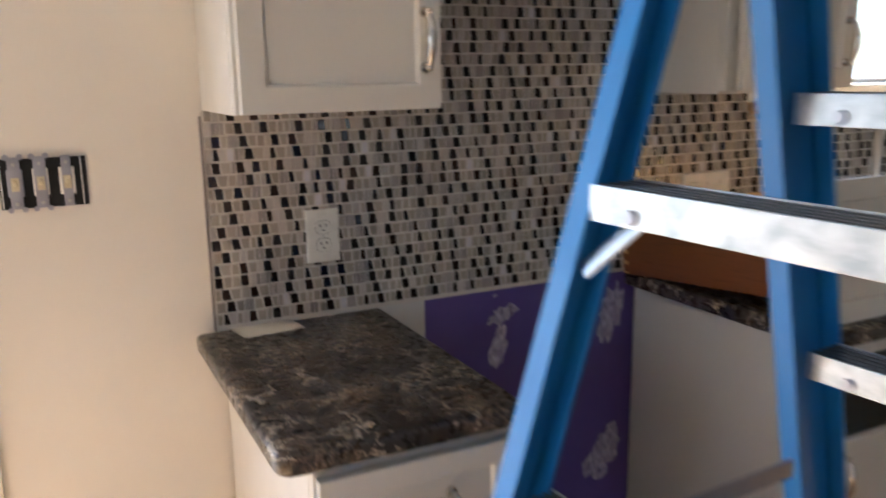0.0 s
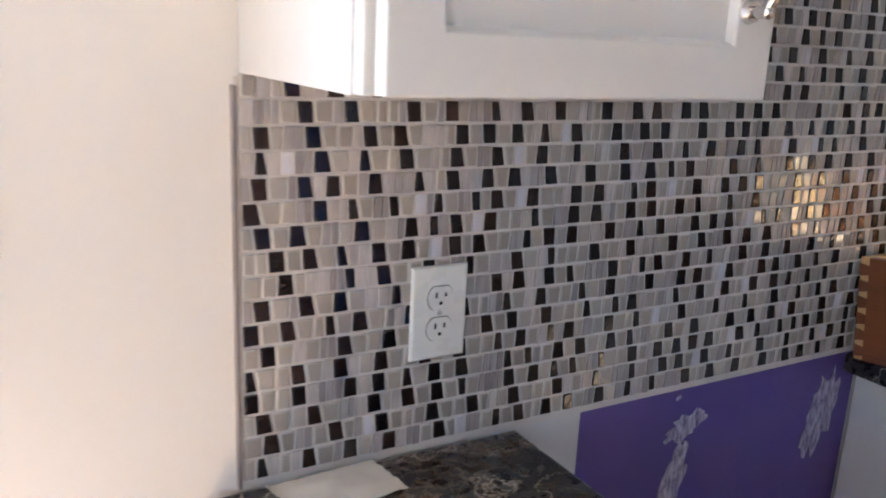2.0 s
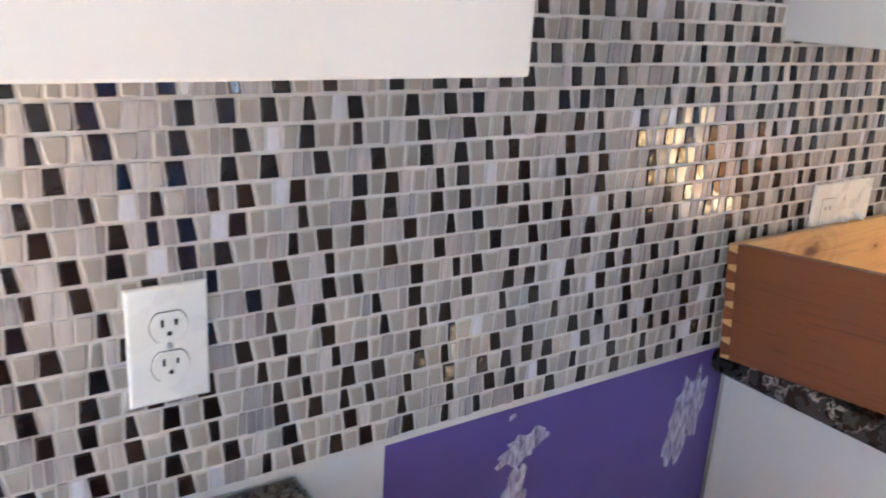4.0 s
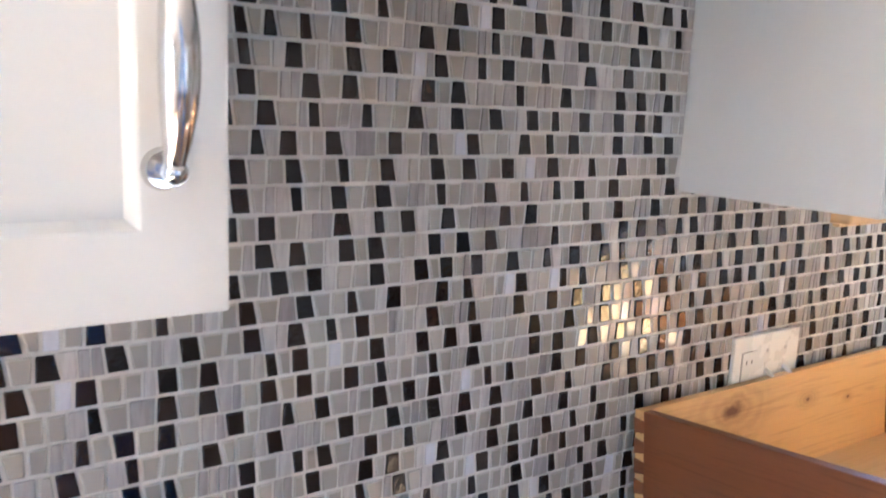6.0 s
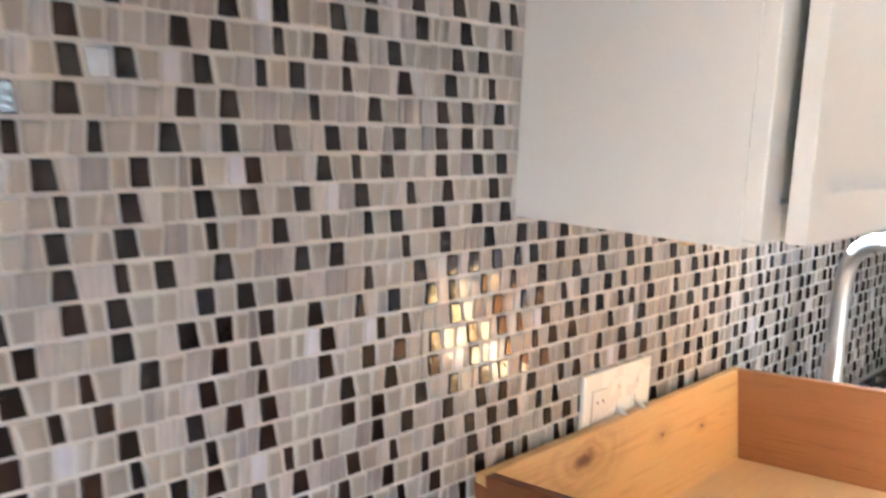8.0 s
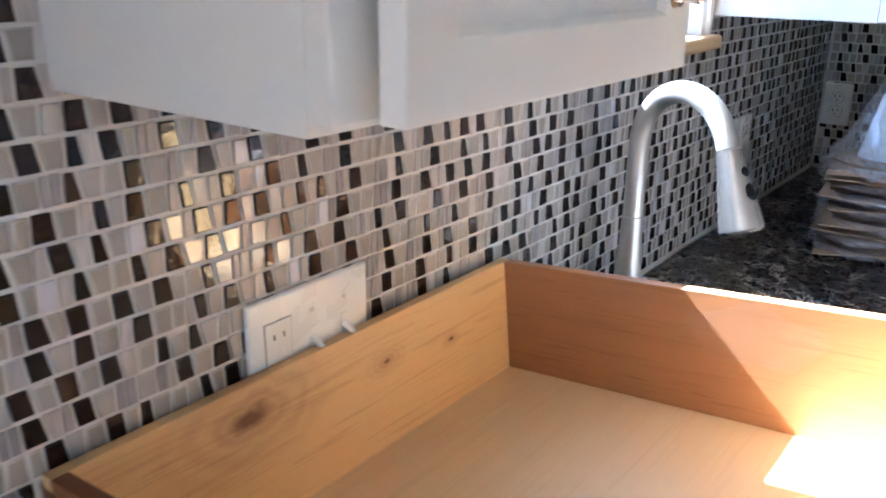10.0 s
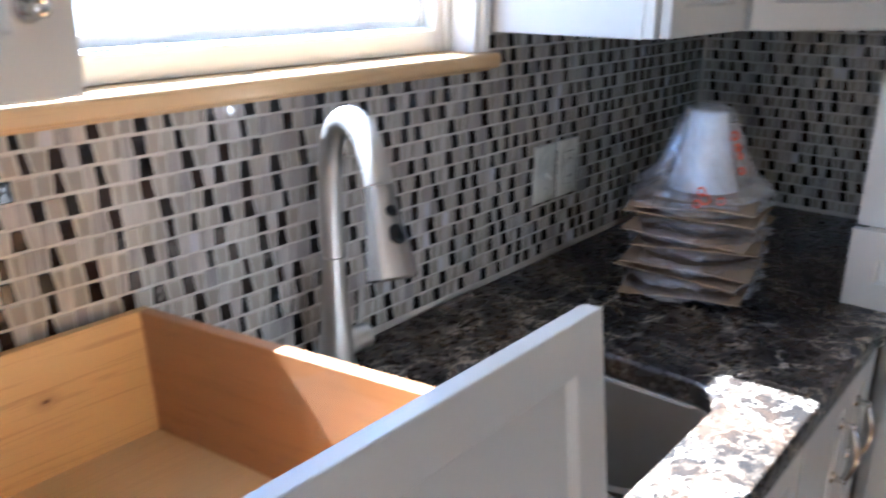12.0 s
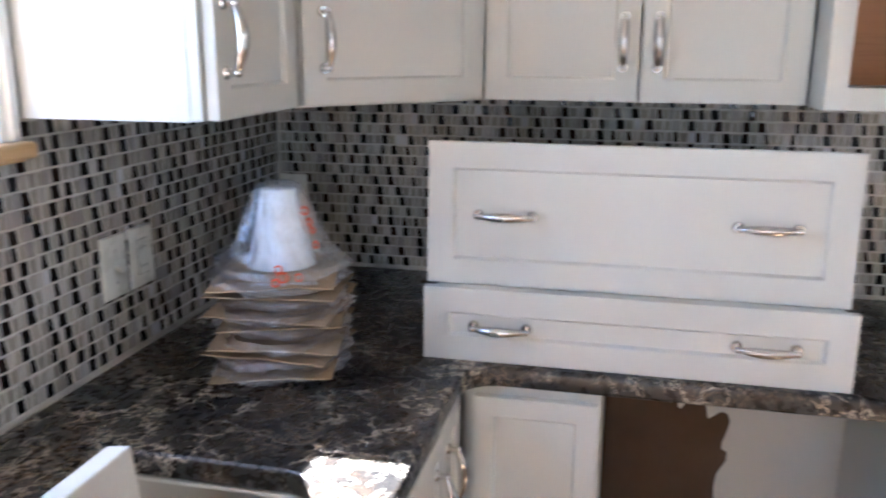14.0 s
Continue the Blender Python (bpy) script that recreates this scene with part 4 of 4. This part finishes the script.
def print_ring(parent, ang, z, r, size):
    bm = bmesh.new()
    c = Vector((r * math.cos(ang), r * math.sin(ang), z))
    nrm = Vector((math.cos(ang), math.sin(ang), 0.35)).normalized()
    u = nrm.cross(Vector((0, 0, 1))).normalized()
    w = nrm.cross(u)
    tube(bm, [c + size * (math.cos(a) * u + math.sin(a) * w) for a in (2 * math.pi * k / 14 for k in range(14))], 0.0016, 8)
    part("print_mark", bm, M_ORANGE, parent, "orange printed mark on the film")


for ang, z, r, s in ((-1.95, 0.108, 0.060, 0.007), (-1.88, 0.088, 0.066, 0.006), (-1.85, 0.074, 0.071, 0.005), (-1.9, 0.050, 0.080, 0.006)):
    print_ring(top, ang, z, r, s)
for ang, z, r, s in ((-2.72, 0.012, 0.120, 0.008), (-2.78, 0.024, 0.112, 0.006), (-2.5, 0.010, 0.119, 0.006), (-2.82, 0.004, 0.122, 0.006)):
    print_ring(top, ang, z, r, s)

# ---- step ladder ----
lad = new("step_ladder")
LU, LV = Vector((0.9962, 0.0872, 0)), Vector((0.0872, -0.9962, 0))
lad.matrix_basis = Matrix(((LU.x, -LV.x, 0, 0.150), (LU.y, -LV.y, 0, -1.061), (0, 0, 1, 0), (0, 0, 0, 1)))
tagged(lad, "blue fibreglass step ladder with aluminium steps, standing open", "ladder")
ZT = 1.84
FS, RS, GAP = 0.277, 0.27, 0.272
WIDE = 0.40


def rail_pt(side, z, v):
    """side 0: the front rail, 1: the rear one; v: across the ladder towards the room."""
    x = FS * (z - 1.325) if side == 0 else GAP - RS * (z - 1.325)
    spread = 0.05 * (1.325 - z)
    return Vector((x, -v * WIDE + (spread if v == 0 else -spread), z))


def rail(side, v):
    """A channel: a web across the ladder's side with a flange at either edge."""
    bm = bmesh.new()
    a, b = rail_pt(side, 0.02, v), rail_pt(side, ZT, v)
    d = (b - a).normalized()
    fwd = Vector((d.z, 0, -d.x)).normalized()
    web = 0.046 if side == 0 else 0.092
    inn = Vector((0, -1 if v == 0 else 1, 0))
    sec = [(0, 0), (web, 0), (web, 0.028), (web - 0.004, 0.028), (web - 0.004, 0.004), (0.004, 0.004), (0.004, 0.028), (0, 0.028)]
    r0 = [bm.verts.new(a + fwd * p + inn * q) for p, q in sec]
    r1 = [bm.verts.new(b + fwd * p + inn * q) for p, q in sec]
    for k in range(8):
        bm.faces.new((r0[k], r0[(k + 1) % 8], r1[(k + 1) % 8], r1[k]))
    bm.faces.new(r0)
    bm.faces.new(r1)
    rl = part("rail", bm, M_BLUE, lad, "blue fibreglass channel rail")
    part("foot", boxes((a.x - 0.01, a.x + 0.09, a.y - 0.035, a.y + 0.035, 0.0, 0.03), bevel=0.006), M_RUBBER, rl, "black rubber foot")
    for zz in (1.0, 1.30, 1.335, 1.60, 1.64):
        c = rail_pt(side, zz, v) + fwd * 0.03
        bm = bmesh.new()
        cyl(bm, c - inn * 0.0005, c - inn * 0.004, 0.0065, 0.005, 14)
        part("bolt", bm, M_ZINC, rl, "", True)
    return rl


rails = {(s, v): rail(s, v) for s in (0, 1) for v in (0, 1)}


def step(side, z):
    a, b = rail_pt(side, z, 0), rail_pt(side, z, 1)
    sg = 1
    x0 = a.x - 0.002 + 0.03 * side
    bm = bmesh.new()
    lo, hi = b.y + 0.027, a.y - 0.027
    box(bm, min(x0, x0 + sg * 0.003), max(x0, x0 + sg * 0.003), lo, hi, z - 0.022, z + 0.012, 0.001)
    box(bm, min(x0 + sg * 0.058, x0 + sg * 0.061), max(x0 + sg * 0.058, x0 + sg * 0.061), lo, hi, z - 0.020, z + 0.012, 0.001)
    stp = part("step", bm, M_ALU, lad, "aluminium step")
    bm = boxes((x0 + 0.003, x0 + 0.058, lo, hi, z + 0.006, z + 0.010))
    for k in range(4):
        xx = x0 + 0.012 + 0.012 * k
        box(bm, xx - 0.002, xx + 0.002, lo, hi, z + 0.0101, z + 0.0118)
    part("tread", bm, M_TREAD, stp, "dark ribbed worn tread")
    for yy in (hi - 0.055, lo + 0.055):
        bm = bmesh.new()
        cyl(bm, (x0, yy, z - 0.012), (x0 - sg * 0.004, yy, z - 0.012), 0.0075, 0.006, 16)
        part("rivet", bm, M_ZINC, stp, "", True)
    for (yy, inner_y) in ((hi - 0.003, hi - 0.06), (lo + 0.003, lo + 0.06)) if side == 0 else ():
        bm = bmesh.new()
        q = rail_pt(side, z - 0.068, 0)
        tube(bm, [(q.x + sg * 0.012, yy, z - 0.068), (x0 + sg * 0.012, inner_y, z - 0.012)], 0.012, 10, 0.35)
        part("brace", bm, M_ALU, stp, "pale diagonal step brace")


for z in (0.41, 0.715, 1.02, 1.325, 1.63):
    step(0, z)
for z in (0.49, 0.79, 1.088, 1.40, 1.69):
    step(1, z)
part("top_cap", boxes((FS * (ZT - 1.325) - 0.07, GAP - RS * (ZT - 1.325) + 0.07, -WIDE - 0.02, 0.03, ZT - 0.03, ZT + 0.05), bevel=0.008), M_BLUE, lad, "blue moulded top cap")
for v in (0, 1):
    p, q = rail_pt(0, 0.95, v), rail_pt(1, 0.95, v)
    off = 0.031 if v else -0.031
    part("spreader", boxes((p.x + 0.02, q.x - 0.02, p.y + off - 0.002, p.y + off + 0.002, 0.938, 0.962)), M_ZINC, lad, "grey steel spreader bar")

# ---- mosaic splashback ----
PITCH, FOOT = 0.0266, 0.9212       # rows of the mosaic and the foot of the lowest one
KINDS = [("dark", T_DARK, 0.0226), ("glass", T_GLASS, 0.0226), ("stone", T_STONE, 0.0243), ("pale", T_PALE, 0.0243), ("white", T_WHITE, 0.0236)]
HEIGHT = {k[0]: k[2] for k in KINDS}
SLOT = {k[0]: i for i, k in enumerate(KINDS)}
TILE_FACES = [(k, (k + 1) % 4, 4 + (k + 1) % 4, 4 + k) for k in range(4)] + [(4 + k, 4 + (k + 1) % 4, 8 + (k + 1) % 4, 8 + k) for k in range(4)] + [(8, 9, 10, 11)]
TILE_SMOOTH = [True] * 8 + [False]


def inset(pts, d):
    cx, cz = sum(p[0] for p in pts) / 4, sum(p[1] for p in pts) / 4
    return [(x + (d if x < cx else -d), z + (d if z < cz else -d)) for x, z in pts]


def tile_rings(kind, w, lean_l, lean_r):
    """Foot, shoulder and flat face of a leaning piece; glass has a wider rounded rim than stone."""
    h = HEIGHT[kind]
    pts = [(-w / 2 + lean_l, 0), (w / 2 + lean_r, 0), (w / 2 - lean_r, h), (-w / 2 - lean_l, h)]
    proud, rim = (0.0027, 0.0013) if kind in ("dark", "glass") else (0.0019, 0.0005)
    return [(p[0], 0.0035, p[1]) for p in pts] + [(p[0], -proud + rim * 0.8, p[1]) for p in inset(pts, 0.0001)] + [(p[0], -proud, p[1]) for p in inset(pts, rim)]


@functools.lru_cache(maxsize=None)
def tile_mesh(kind, w, lean_l, lean_r):
    me = bpy.data.meshes.new("tile")
    me.from_pydata(tile_rings(kind, w, lean_l, lean_r), [], TILE_FACES)
    for m in TILE_MATERIALS:
        me.materials.append(m)
    me.polygons.foreach_set("material_index", tile_slots(kind))
    me.polygons.foreach_set("use_smooth", TILE_SMOOTH)
    me.update()
    return me


TILE_MATERIALS = [k[1] for k in KINDS] + [T_RIM]


def tile_slots(kind):
    """The taupe glass gets a paler rim colour, for light glowing through its edge."""
    rim = len(KINDS) if kind == "glass" else SLOT[kind]
    return [rim] * 8 + [SLOT[kind]]


def piece_run(rng):
    """The order of pieces along a row: a dark one, mostly a taupe one after it, then up to three fillers."""
    while True:
        yield "dark", rng.choice((0.0165, 0.0160, 0.0150, 0.0100))
        roll = rng.random()
        if roll < 0.66:
            yield "glass", rng.choice((0.0185, 0.0165, 0.0150))
        elif roll < 0.84:
            yield "glass", 0.0105
        else:
            yield "pale", 0.0125
        for _ in range(rng.choices((0, 1, 2, 3), (30, 38, 24, 8))[0]):
            roll = rng.random()
            if roll < 0.28:
                for _ in range(rng.choice((1, 2))):
                    yield "stone", rng.choice((0.0075, 0.0090))
            elif roll < 0.46:
                yield "pale", rng.choice((0.0130, 0.0100))
            elif roll < 0.53:
                yield "stone", rng.choice((0.0210, 0.0160))
            elif roll < 0.80:
                yield "glass", rng.choice((0.0160, 0.0145))
            elif roll < 0.955:
                yield "glass", 0.0105
            else:
                yield "white", 0.0125


def lay_rows(x0, x1, row0, row1, rng):
    """Fills rows with pieces whose joints lean; yields (shape, x, z)."""
    hard = ("dark", "glass", "white")
    for r in range(row0, row1):
        x = x0 + rng.uniform(0.0, 0.002)
        run = piece_run(rng)
        for _ in range(rng.randint(0, 5)):
            kind, w = next(run)
        kind, w = next(run)
        lean_l = 0.0
        while x + w < x1:
            after, w_after = next(run)
            if kind == "dark":
                lean_r = rng.choice((0.0008, 0.0016, 0.0022))
            elif after == "dark":
                lean_r = rng.choice((-0.0006, 0.0004, 0.0012))
            elif kind == "glass":
                lean_r = rng.choice((-0.0010, -0.0004, 0.0))
            else:
                lean_r = 0.0
            yield (kind, w, lean_l, lean_r), x + w / 2, FOOT + r * PITCH + (PITCH - HEIGHT[kind]) / 2 + rng.uniform(-0.0004, 0.0004)
            gap = 0.0031 if kind in hard and after in hard else 0.0024 if kind in hard or after in hard else 0.0011
            x += w + gap + rng.uniform(-0.0002, 0.0005)
            kind, w, lean_l = after, w_after, lean_r
        rest = x1 - x
        if rest > 0.004:
            yield ("pale", round(rest, 4), 0.0, 0.0), x + rest / 2, FOOT + r * PITCH + (PITCH - HEIGHT["pale"]) / 2


def joined_tiles(places, parent, rng):
    """Everything outside the close stretch, as one mesh."""
    vs, fs, mi = [], [], []
    for s, x, z in places:
        o = len(vs)
        ta, tc = rng.gauss(0, 0.022), rng.gauss(0, 0.022)
        vs += [(x + a, b + ta * a + tc * (c - PITCH / 2), z + c) for a, b, c in tile_rings(*s)]
        fs += [tuple(o + i for i in f) for f in TILE_FACES]
        mi += tile_slots(s[0])
    me = bpy.data.meshes.new("mosaic_tiles")
    me.from_pydata(vs, [], fs)
    for m in TILE_MATERIALS:
        me.materials.append(m)
    me.polygons.foreach_set("material_index", mi)
    me.polygons.foreach_set("use_smooth", TILE_SMOOTH * len(places))
    me.update()
    ob = new("mosaic_tiles", me)
    ob.parent = parent
    ob["kind"] = "stuff"


# grout beds: the north wall in strips round the window, then the east wall
bed = structure("splashback_north", boxes((0.0, 0.383, 0.0, BACK, CT - 0.002, UB - 0.010), (0.383, 1.113, 0.0, BACK, CT - 0.002, 1.722), (1.113, 1.486, 0.0, BACK, CT - 0.002, UB + 0.004), (1.486, 2.386, 0.0, BACK, CT - 0.002, 1.3135), (2.386, EAST, 0.0, BACK, CT - 0.002, UB - 0.002)),
                M_GROUT, "mosaic splashback of brown and taupe glass and grey stone", "splashback")
rng = random.Random(21)
near, far = [], []
strips = [(0.003, EAST - 0.003, 0, 15), (0.003, 1.485, 15, 17), (2.388, EAST - 0.003, 15, 17), (0.388, 1.485, 17, 18), (0.388, 1.109, 18, 30)]
for sx0, sx1, r0, r1 in strips:
    for s, x, z in lay_rows(sx0, sx1, r0, r1, rng):
        (near if 0.42 < x < 0.90 and 1.02 < z < 1.28 and len(near) < 300 else far).append((s, x, z))
bed_trim = structure("splashback_edge_trim", boxes((-0.0045, -0.0006, -0.0036, BACK, CT, UB - 0.018)), M_CAULK, "slim dark metal strip ending the mosaic", "trim")
joined_tiles(far, bed, rng)
for s, x, z in near:
    ob = new("tile", tile_mesh(*s))
    ob.parent = bed
    ob.location = (x, 0, z)
    ob.rotation_euler = (rng.gauss(0, 0.022), 0, rng.gauss(0, 0.022))

bed_e = structure("splashback_east", boxes((0.006, 2.2, 0.0, 0.006, CT - 0.002, UB - 0.002)), M_GROUT, "mosaic splashback on the dim corner wall", "splashback")
bed_e.matrix_basis = pose(EAST, 0, 0, 0, 0, -90)
joined_tiles(list(lay_rows(0.008, 2.19, 0, 17, rng)), bed_e, rng)
